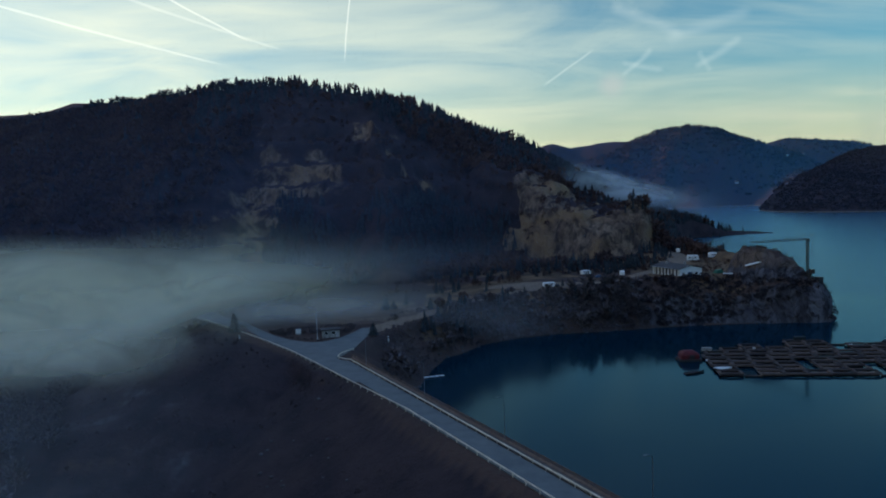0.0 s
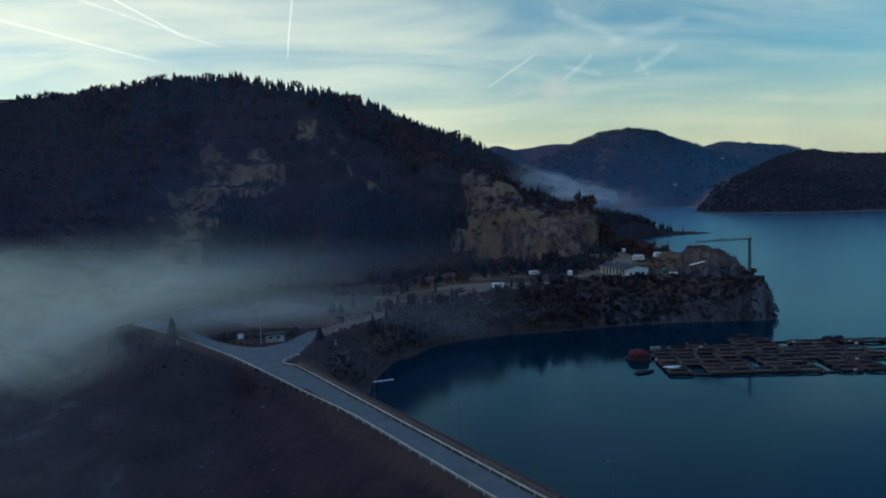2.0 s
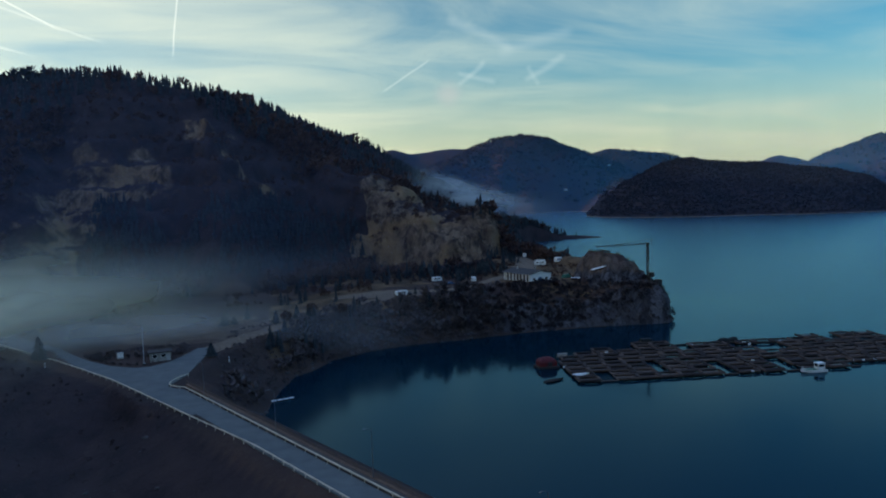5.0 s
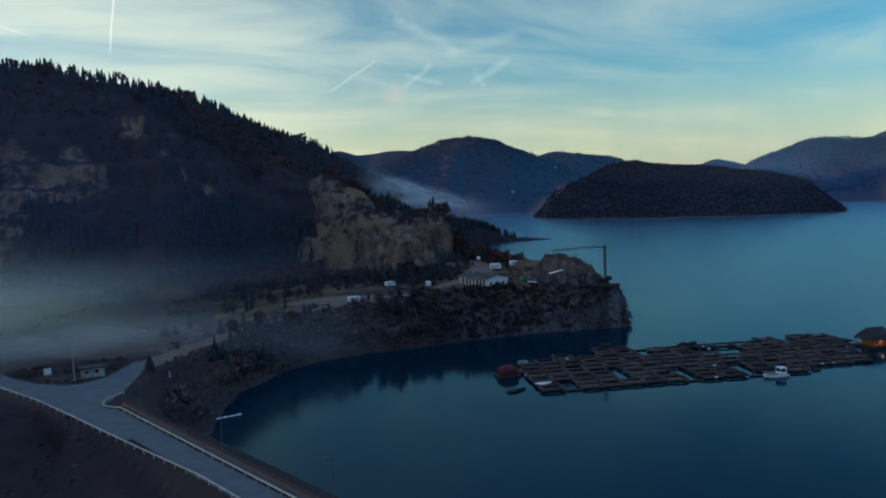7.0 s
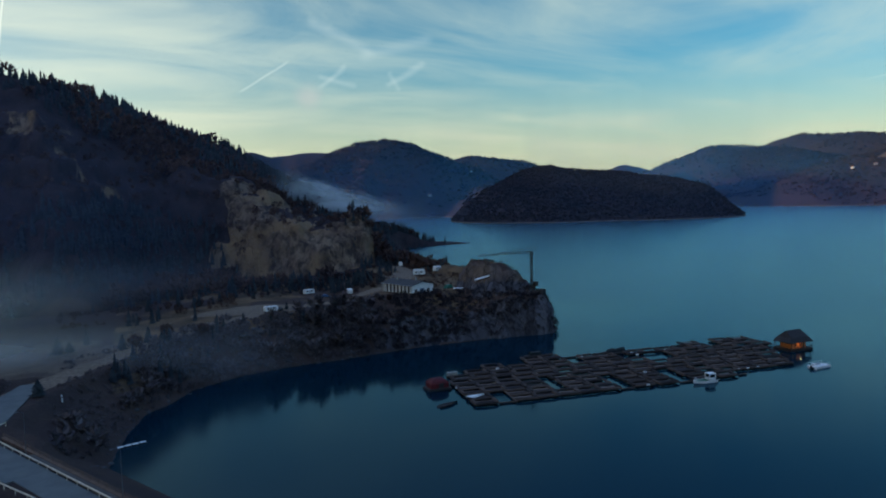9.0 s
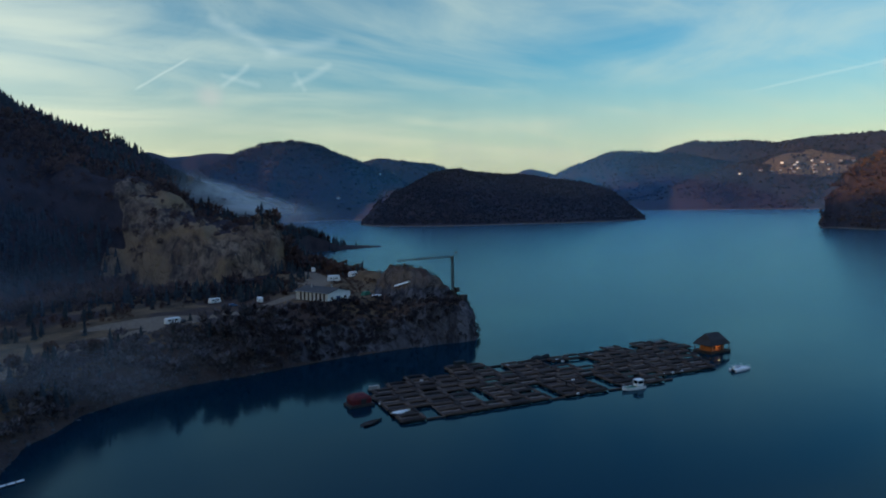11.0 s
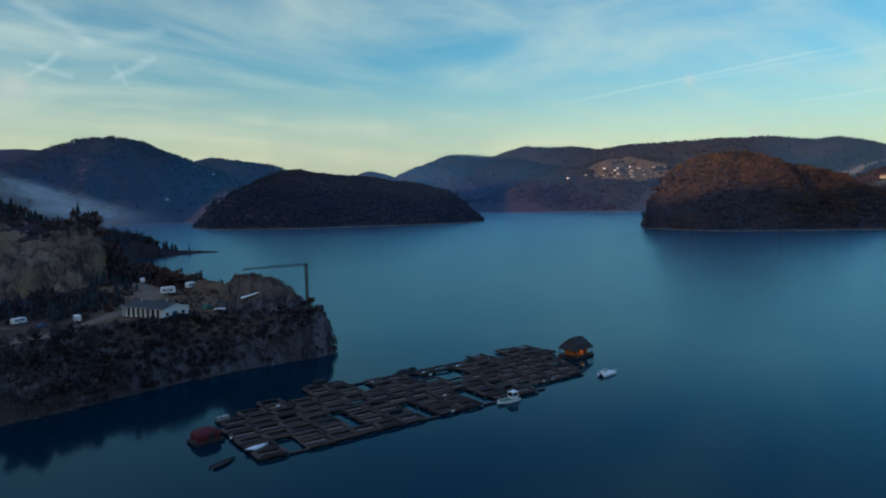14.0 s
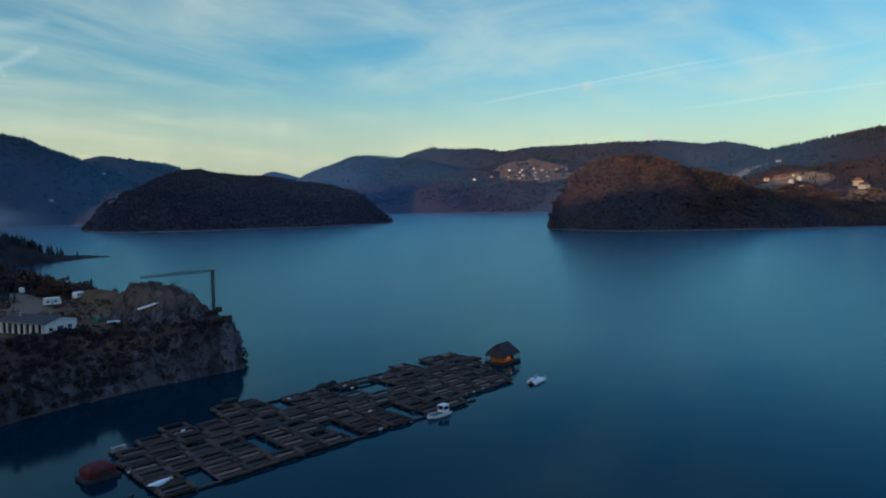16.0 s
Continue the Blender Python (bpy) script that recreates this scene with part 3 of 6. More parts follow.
# steep faces are broken sideways into ledges and buttresses
face = step(slope, 0.7, 1.5) * ((Y > 400) | (Y < 311)) * ((X > -200) & (X < 180) & (Y > 280) & (Y < 545)) * (Z > 0.5)
BX = X + face * 3.2 * fbm(Y * 0.8 + X * 0.3, Z * 1.5, 9, 4, 401)
BY = Y + face * 4.2 * fbm(X * 0.9 - Y * 0.2, Z * 1.4, 11, 4, 403)
ground_mesh = grid_mesh("ground", BX, BY, Z)
ground_mesh.materials.append(GROUND)
ground = tagged(new("ground", ground_mesh), "wooded hills, quarry benches and rocky shore round a lake", "ground", kind="structure")
inside_xy = inside_distance(X, Y, LAND)
near_land = (Y < 480) & (X > -260) & (X < 190)
SCAR = step(fbm(X, Y, 46, 4, 57) + 0.75 * step(X, 35, 65) - 0.9 * ((Z > 20) & (Z < 62)) * (1 - step(X, 35, 60)) * step(X, -110, -90) + 0.08, -0.12, 0.22)
SCAR = np.maximum(SCAR, 1 - step(np.hypot((X + 128) / 26, (Y - 392) / 22) + 0.4 * fbm(X, Y, 14, 3, 59), 0.7, 1.1))
SCAR = SCAR * np.where(X < 40, np.clip(0.60 + 0.5 * fbm(X, Y + 0.6 * Z, 16, 4, 217), 0.3, 0.8), 1.0)
ROCKY = np.where(near_land | (Y < 560), np.maximum(quarry(X, Y) * SCAR * step(Z, 17, 24) * step(slope, 0.35, 0.8) * (X < 135), step(slope, 0.75, 1.3) * (inside_xy > -1) * step(X, 20, 80) * (Y < 400)), 0)
ROCKY = np.maximum(ROCKY, step(slope, 0.5, 0.9) * ((X > 42) & (X < 135) & (Y > 405) & (Y < 475)))
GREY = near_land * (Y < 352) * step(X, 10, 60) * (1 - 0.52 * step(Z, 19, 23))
GRAVEL_AND_SUN = (1 - step(line_distance(X, Y, TERRACE) + 1.5 * fbm(X, Y, 10, 3, 7), 3.0, 5.5)) * (inside_xy > 2)
GRAVEL_AND_SUN = np.maximum(GRAVEL_AND_SUN, 0.9 * (1 - step(np.hypot((X - 45) / 26, (Y - 342) / 11) + 0.3 * fbm(X, Y, 12, 3, 9), 0.8, 1.1)))
GRAVEL_AND_SUN = np.maximum(GRAVEL_AND_SUN, 0.8 * (1 - step(np.hypot((X - 124) / 7, (Y - 388) / 13) + 0.4 * fbm(X, Y, 12, 3, 29), 0.7, 1.0)))
GRAVEL_AND_SUN = np.maximum(GRAVEL_AND_SUN, 0.50 * (inside_xy > 4) * (1 - step(np.hypot((X + 36) / 36, (Y - 296) / 44) + 0.4 * fbm(X, Y, 16, 3, 19), 0.7, 1.1)))
GRASS = np.clip(step(fbm(X, Y, 70, 4, 15) + 0.25, 0.1, 0.4), 0, 1) * (slope < 0.6) * (inside_xy > 6) * (Y < 420) * (X > -10) * 0.8
FARM = np.maximum(step(fbm(X, Y, 240, 3, 205), 0.0, 0.2) * (X < 2300), (X > 2500) * (1 - step(np.hypot((X - 2800) / 170, (Y - 1710) / 190) + 0.5 * fbm(X, Y, 90, 3, 213), 0.8, 1.0))) * (((X > 1650) & (Y < 800)) | ((X > 2500) & (Y > 1450) & (Y < 2300) & (Z > 115)))
GRASS = np.maximum(GRASS, FARM)
dam_side = (X * DAM_N[0] + Y * DAM_N[1] - 66.3 < -8) & (Y < 330)
dam_side = dam_side & (line_distance(X, Y, [(-106, 304), (-66, 251), (-42, 221), (-32, 204)]) > 9)
GRASS = np.maximum(GRASS, dam_side * np.clip(0.12 + 0.7 * fbm(X, Y, 24, 5, 207), 0, 0.36))
GREY = np.maximum(GREY, dam_side * 1.0)
ROCKY = np.maximum(ROCKY, 0.40 * dam_side * step(fbm(X, Y, 34, 5, 209) + 0.5 * step(-X, 20, 110), 0.25, 0.6))
GRASS = np.maximum(GRASS, 0.8 * ((X > 116) & (X < 172) & (Y > 326) & (Y < 430) & (Z > 8)) * step(fbm(X, Y, 20, 4, 211) + 0.35, 0, 0.3))
village = (X > 2500) * (1 - step(np.hypot((X - 2800) / 150, (Y - 1710) / 170) + 0.6 * fbm(X, Y, 90, 4, 213), 0.75, 0.95))
# low sun on village and farm ground put in as pale gravel tone
GRAVEL_AND_SUN = np.maximum(GRAVEL_AND_SUN, np.maximum(0.28 * village, 0.55 * FARM * (X < 2300) * (Z > 55)))
LAKESIDE = ((X * DAM_N[0] + Y * DAM_N[1] > 66.3) & (X > -30)) * np.where(X > 600, 1.0, 0.0)
for name, values in (("rock", ROCKY), ("grey", GREY), ("gravel", GRAVEL_AND_SUN), ("wooded", ((Y > 395) | (X > 330) | dam_side) * 1.0), ("grass", GRASS), ("lakeside", LAKESIDE)):
    ground_mesh.attributes.new(name, "FLOAT", "POINT").data.foreach_set("value", np.asarray(values, np.float32).ravel())

lake = bpy.data.meshes.new("water")
lake.from_pydata([(-35, 213, 0), (169, -183, 0), (420, -330, 0), (4700, -1500, 0), (4700, 4250, 0), (-35, 4250, 0)], [], [(0, 1, 2, 3, 4, 5)])
lake.materials.append(WATER)
water = tagged(new("water", lake), "calm teal reservoir water with faint ripples", "water", kind="structure")


def level(x, y):
    return float(height(np.array([float(x)]), np.array([float(y)]))[0])

# ---- building kit ----
def part(name, bm, mat, parent=None, label="", shade=False):
    """Links a bmesh (or mesh data) as one mesh object under a thing or a part."""
    if isinstance(bm, bmesh.types.BMesh):
        me = bpy.data.meshes.new(name)
        bm.to_mesh(me)
        bm.free()
        me.materials.append(mat)
        if shade:
            me.polygons.foreach_set("use_smooth", np.ones(len(me.polygons), bool))
    else:
        me = bm
    ob = new(name, me)
    ob.parent = parent
    if label:
        ob["label"] = label
    return ob


def thing(name, m, label, category, group=""):
    ob = new(name)
    ob.matrix_world = m
    return tagged(ob, label, category, group)


def box(bm, cx, cy, cz, sx, sy, sz, m=None, bevel=0.0, taper=1.0):
    """A box by centre and size; taper narrows its top."""
    made = bmesh.ops.create_cube(bm, size=1.0)["verts"]
    for v in made:
        k = taper if v.co.z > 0 else 1.0
        v.co = Vector((cx + v.co.x * sx * k, cy + v.co.y * sy * k, cz + v.co.z * sz))
    if bevel:
        edges = list({e for v in made for e in v.link_edges})
        made = bmesh.ops.bevel(bm, geom=edges, offset=bevel, segments=2, affect="EDGES", profile=0.6)["verts"]
    if m is not None:
        bmesh.ops.transform(bm, matrix=m, verts=[v for v in made if v.is_valid])
    return made


def rod(bm, a, b, r0, r1=None, sides=6):
    a, b = Vector(a), Vector(b)
    m = Matrix.Translation((a + b) / 2) @ (b - a).to_track_quat("Z", "Y").to_matrix().to_4x4()
    bmesh.ops.create_cone(bm, cap_ends=True, segments=sides, radius1=r0, radius2=r0 if r1 is None else r1, depth=(b - a).length, matrix=m)


def shell(bm, rings, close=True):
    """Skins a list of rings of points, capped at both ends."""
    made = [[bm.verts.new(p) for p in ring] for ring in rings]
    n = len(made[0])
    for low, high in zip(made, made[1:]):
        for i in range(n):
            bm.faces.new((low[i], low[(i + 1) % n], high[(i + 1) % n], high[i]))
    if close:
        bm.faces.new(list(reversed(made[0])))
        bm.faces.new(made[-1])
    bmesh.ops.recalc_face_normals(bm, faces=bm.faces)


def fresh():
    return bmesh.new()


def boxes(*items, bevel=0.0):
    bm = bmesh.new()
    for item in items:
        box(bm, *item, bevel=bevel)
    return bm


def bare(name, bm, mat):
    """Mesh data that several parts share."""
    me = bpy.data.meshes.new(name)
    bm.to_mesh(me)
    bm.free()
    me.materials.append(mat)
    return me


# ---- dam crest: road, guard rails, fence, street lamps ----
def on_dam(along, off, z=12.0):
    return Vector((DAM_U[0] * along + DAM_N[0] * off, DAM_U[1] * along + DAM_N[1] * off, z))


def strip(name, line, z, mat, label):
    """A road slab: points (x, y, width)."""
    bm = bmesh.new()
    rows = []
    for i, (x, y, wide) in enumerate(line):
        a, b = line[max(0, i - 1)], line[min(len(line) - 1, i + 1)]
        side = Vector((b[1] - a[1], a[0] - b[0], 0)).normalized() * wide / 2
        c = Vector((x, y, z))
        rows.append([bm.verts.new(p) for p in (c - side, c + side, c + side - Vector((0, 0, 0.35)), c - side - Vector((0, 0, 0.35)))])
    for p, q in zip(rows, rows[1:]):
        for i in range(4):
            bm.faces.new((p[i], p[(i + 1) % 4], q[(i + 1) % 4], q[i]))
    bm.faces.new(rows[0]), bm.faces.new(list(reversed(rows[-1])))
    bmesh.ops.recalc_face_normals(bm, faces=bm.faces)
    return tagged(part(name, bm, mat), label, "road", kind="structure")


dam_line = [(*on_dam(a, 65.5)[:2], 5.9) for a in range(236, -191, -12)]
strip("road", dam_line, 12.0, ASPHALT, "grey asphalt road along the crest of the dam")
bm = bmesh.new()
apron = [(-24.5, 181.5), (-38.6, 204), (-49.2, 221.5), (-63.2, 241.5), (-70.8, 252), (-84, 269), (-110, 302), (-103, 308), (-79, 278), (-69, 261), (-62, 250.5), (-54, 241), (-46.5, 236), (-42, 236),
         (-37.5, 241), (-34, 249), (-31.2, 259), (-26.8, 258.5), (-27, 248), (-28.5, 236), (-30, 222), (-32.3, 214), (-33.4, 210.5), (-31.6, 207.6), (-29.3, 206.4), (-17.9, 184.8)]
top = [bm.verts.new((x, y, 12.005)) for x, y in apron]
low_ring = [bm.verts.new((x, y, 11.65)) for x, y in apron]
bm.faces.new(list(reversed(top)))
for i in range(len(apron)):
    j = (i + 1) % len(apron)
    bm.faces.new((top[i], top[j], low_ring[j], low_ring[i]))
bmesh.ops.recalc_face_normals(bm, faces=bm.faces)
bmesh.ops.triangulate(bm, faces=bm.faces)
tagged(part("road", bm, ASPHALT), "worn asphalt junction where the dam road forks", "road", kind="structure")
kerb = strip("kerb", [(*on_dam(a, 69.6)[:2], 1.5) for a in range(236, -196, -12)], 12.12, FOOTWAY, "narrow dark concrete footway beside the road")


def guard_rail(line, label):
    """Steel barrier: beam with a folded face on posts four metres apart."""
    ob = thing("guard_rail", Matrix.Translation(line[0]), label, "guard rail", "guard rails of the dam road")
    base = Vector(line[0])
    profile = [(-0.04, 0.50), (0.045, 0.55), (-0.03, 0.64), (0.045, 0.73), (-0.04, 0.80), (-0.075, 0.80), (-0.075, 0.50)]
    bm, rings = bmesh.new(), []
    for i, p in enumerate(line):
        a, b = Vector(line[max(0, i - 1)]), Vector(line[min(len(line) - 1, i + 1)])
        side = Vector((b.y - a.y, a.x - b.x, 0)).normalized()
        rings.append([Vector(p) - base + side * u + Vector((0, 0, v)) for u, v in profile])
    shell(bm, rings)
    part("beam", bm, BARRIER, ob)
    bm = bmesh.new()
    box(bm, 0, 0, 0.30, 0.10, 0.13, 0.95)
    box(bm, 0, 0, 0.80, 0.12, 0.15, 0.06)
    post = bare("post", bm, BARRIER)
    rest = 0.0
    for p, q in zip(line, line[1:]):
        p, q = Vector(p), Vector(q)
        span_ = (q - p).length
        at = rest
        while at < span_:
            one = part("post", post, None, ob)
            one.location = p + (q - p) * (at / span_) - base
            one.rotation_euler = (0, 0, math.atan2(q.y - p.y, q.x - p.x))
            at += 4.0
        rest = at - span_
    return ob


left_line = [Vector((-112, 303, 12)), Vector((-84.5, 268, 12)), Vector((-71.4, 251.5, 12)), Vector((-63.8, 241, 12)), Vector((-49.6, 221, 12)), Vector((-38.9, 203.5, 12)), Vector((-25.8, 181.5, 12))] + [on_dam(a, 62.4) for a in range(-142, 237, 12)]
guard_rail(left_line, "weathered pale steel guard rail on the valley side of the road")
right_line = [Vector((-29.5, 220, 12)), Vector((-31.3, 217.6, 12)), Vector((-32.6, 215.0, 12)), Vector((-33.2, 212.4, 12)), Vector((-33.1, 210.2, 12)), Vector((-32.2, 208.2, 12)), Vector((-30.8, 206.7, 12))] + [on_dam(a, 68.5) for a in range(-196, 237, 12)]
guard_rail(right_line, "weathered pale steel guard rail on the lake side of the road")

fence = thing("fence", Matrix.Translation(on_dam(-200, 70.6)), "rusty brown railing with three bars above the lake", "fence")
fence_base = on_dam(-200, 70.6)
for h in (0.45, 0.78, 1.10):
    bm = fresh()
    rod(bm, (0, 0, h), on_dam(236, 70.6) - fence_base + Vector((0, 0, h)), 0.045)
    part("bar", bm, RUST, fence)
bm = fresh()
box(bm, 0, 0, 0.5, 0.09, 0.09, 1.25)
fence_post = bare("post", bm, RUST)
for a in range(-200, 237, 3):
    part("post", fence_post, None, fence).location = on_dam(a, 70.6) - fence_base
bm = fresh()
shell(bm, [[p + Vector((0, 0, z)) - fence_base for p in (on_dam(a, 70.2), on_dam(a, 71.0)) for z in ((-0.4, 0.22) if p == on_dam(a, 70.2) else (0.22, -0.4))] for a in (-200, 236)])
part("plinth", bm, RUST, fence, "stained brown concrete plinth")


def street_lamp():
    ob = thing("street_lamp", Matrix(), "slender grey street lamp with a short arm beside the dam road", "street lamp", "street lamps of the dam road")
    bm = fresh()
    rod(bm, (0, 0, -0.3), (0, 0, 8.6), 0.085, 0.05, 8)
    part("pole", bm, STEEL, ob)
    part("base_plate", boxes((0, 0, 0.05, 0.34, 0.34, 0.3), bevel=0.03), STEEL, ob)
    bm = fresh()
    rod(bm, (0, 0, 8.5), (-0.7, 0, 8.95), 0.04)
    rod(bm, (-0.7, 0, 8.95), (-1.3, 0, 9.0), 0.04)
    part("arm", bm, STEEL, ob)
    part("head", boxes((-1.45, 0, 9.0, 0.65, 0.24, 0.12), bevel=0.04), STEEL, ob)
    return ob


lamp = street_lamp()
turn = math.degrees(math.atan2(DAM_N[1], DAM_N[0]))
spots = [(-22.8, 195.2), (-5.6, 164.0), (10.7, 133.2), (29.8, 101.0)]
lamp.matrix_world = pose(spots[0][0], spots[0][1], 12.0, 0, 0, turn)
for x, y in spots[1:]:
    copy_thing(lamp, pose(x, y, 12.0, 0, 0, turn))

# ---- junction: gate house, mast, small box, marker ----
booth = thing("gate_house", pose(-40.6, 244.5, 12.0, 0, 0, 12), "small pale gate house with a flat dark roof", "hut")
bm = fresh()
for a, b, c, d in ((-2.9, 0, 0.2, 3.6), (2.9, 0, 0.2, 3.6), (0, 1.7, 5.8, 0.2), (0, -1.7, 5.8, 0.2)):
    box(bm, a, b, 1.3, c, d, 2.7)
part("wall", bm, CONCRETE, booth)
part("roof", boxes((0, 0, 2.78, 6.9, 4.5, 0.28), bevel=0.05), ROOF, booth)
for x in (-1.6, 0.9):
    w_ = part("window", boxes((x, -1.81, 1.65, 1.2, 0.05, 0.95)), GLASS_DARK, booth)
    part("window_frame", boxes((x, -1.83, 2.16, 1.36, 0.07, 0.08), (x, -1.83, 1.14, 1.36, 0.07, 0.08), (x - 0.64, -1.83, 1.65, 0.08, 0.07, 1.0), (x + 0.64, -1.83, 1.65, 0.08, 0.07, 1.0)), WHITE, w_)
part("door", boxes((2.2, -1.82, 1.02, 0.85, 0.06, 2.0)), GREYPAINT, booth)
mast = thing("flag_pole", pose(-44.5, 240.0, 12.0), "tall pale pole beside the gate house", "pole")
bm = fresh()
rod(bm, (0, 0, -0.2), (0, 0, 11.2), 0.13, 0.08, 8)
part("pole", bm, GREYPAINT, mast)
part("foot", boxes((0, 0, 0.2, 0.7, 0.7, 0.5), bevel=0.06), CONCRETE, mast)
kiosk = thing("meter_box", pose(-53.5, 251.5, 12.0, 0, 0, 25), "small white meter box on a plinth", "utility box")
part("box", boxes((0, 0, 1.0, 1.7, 1.1, 1.4), bevel=0.05), WHITE, kiosk)
part("plinth", boxes((0, 0, 0.15, 1.9, 1.3, 0.5)), CONCRETE, kiosk)
part("lid", boxes((0, 0, 1.75, 1.85, 1.25, 0.12)), GREYPAINT, kiosk)
marker = thing("marker_post", pose(-20.5, 246.0, level(-20.5, 246)), "white marker post at the roadside bank", "post")
part("post", boxes((0, 0, 0.8, 0.35, 0.35, 2.0), bevel=0.04), WHITE, marker)
part("band", boxes((0, 0, 1.3, 0.38, 0.38, 0.25)), DARK, marker)

copy_thing(marker, pose(-72.6, 243.5, level(-72.6, 243.5)))

# floating landing stage in the corner of the bay
stage = thing("landing_stage", pose(-4.4, 229.6, 0.0, 0, 0, 17), "white floating landing stage of four decks on the water", "jetty")
deck = bare("deck", boxes((0, 0, 0.34, 1.5, 1.0, 0.12), bevel=0.02), WHITE)
tank = bare("float", boxes((0, 0, 0.1, 1.3, 0.8, 0.42), bevel=0.08), FLOAT)
for k in range(4):
    for data in (deck, tank):
        part(data.name.split(".")[0], data, None, stage).location = (-2.7 + 1.8 * k, 0.1 * (k % 2), 0)

# ---- promontory: long white house ----
def long_house():
    length, wide, tall = 20.4, 12.6, 4.0
    ob = thing("long_house", pose(109.0, 323.0, 18.3, 0, 0, 19), "long white single-storey house with a dark low gable roof", "house")
    t = 0.3
    bm = fresh()
    # gable end towards the lake, with a wide doorway and two windows cut out
    for x0, x1, z0, z1 in ((0, 1.6, 0, tall), (1.6, 3.0, 0, 1.0), (1.6, 3.0, 2.4, tall), (3.0, 4.6, 0, tall), (4.6, 7.2, 2.6, tall), (7.2, 8.8, 0, tall), (8.8, 10.6, 0, 1.0), (8.8, 10.6, 2.4, tall), (10.6, wide, 0, tall)):
        box(bm, (x0 + x1) / 2, t / 2, (z0 + z1) / 2 - 0.3, x1 - x0, t, z1 - z0 + (0.6 if z0 == 0 else 0))
    verts = [bm.verts.new(p) for p in ((0, 0, tall - 0.3), (wide, 0, tall - 0.3), (wide / 2, 0, tall + 1.1), (0, t, tall - 0.3), (wide, t, tall - 0.3), (wide / 2, t, tall + 1.1))]
    for f in ((0, 1, 2), (5, 4, 3), (0, 2, 5, 3), (1, 4, 5, 2)):
        bm.faces.new([verts[i] for i in f])
    box(bm, wide - t / 2, length / 2, tall / 2 - 0.3, t, length - 2 * t, tall + 0.6)
    box(bm, wide / 2, length - t / 2, tall / 2 - 0.3, wide, t, tall + 0.6)
    part("wall", bm, WHITE, ob)
    # shade of the arcade put into a dark back wall
    part("back_wall", boxes((t / 2 + 1.6, length / 2, tall / 2 - 0.3, t, length - 2 * t, tall + 0.6)), ROOF, ob, "arcade back wall, its shade put into a dark colour")
    pier = bare("pillar", boxes((0.25, 0, tall / 2 - 0.4, 0.42, 1.0, tall + 0.7), bevel=0.03), WHITE)
    for k in range(8):
        part("pillar", pier, None, ob).location = (0, 1.2 + k * 2.5, 0)
    # a dark door panel behind each gap
    for k in range(7):
        part("door", boxes((1.55, 2.45 + k * 2.5, 1.05, 0.08, 1.1, 2.2)), DARK, ob)
    for x in (2.3, 9.7):
        pane = part("window", boxes((x, 0.16, 1.7, 1.3 if x < 5 else 1.7, 0.05, 1.3)), GLASS_DARK, ob)
        part("window_frame", boxes((x, 0.1, 1.7, 0.07, 0.08, 1.4), (x, 0.1, 1.02, 1.6, 0.1, 0.07), (x, 0.1, 2.38, 1.6, 0.1, 0.07)), WHITE, pane)
    part("porch_door", boxes((5.9, 0.2, 1.2, 2.5, 0.06, 2.7)), BLUE, ob, "dark blue double door")
    bm = fresh()
    shell(bm, [[Vector(p) for p in ((-0.9, y, tall - 0.35), (wide / 2, y, tall + 1.32), (wide + 0.6, y, tall - 0.25), (wide + 0.6, y, tall - 0.05), (wide / 2, y, tall + 1.55), (-0.9, y, tall - 0.15))] for y in (-0.55, length + 0.5)])
    part("roof", bm, ROOF, ob)
    part("fascia", boxes((-0.92, length / 2, tall - 0.25, 0.05, length + 1.0, 0.24)), GREYPAINT, ob)
    for x, y in ((8.5, 7.0), (4.2, 15.0)):
        part("chimney", boxes((x, y, tall + 1.6, 0.6, 0.6, 1.4), (x, y, tall + 2.35, 0.8, 0.8, 0.12)), CONCRETE, ob)
    return ob


long_house()


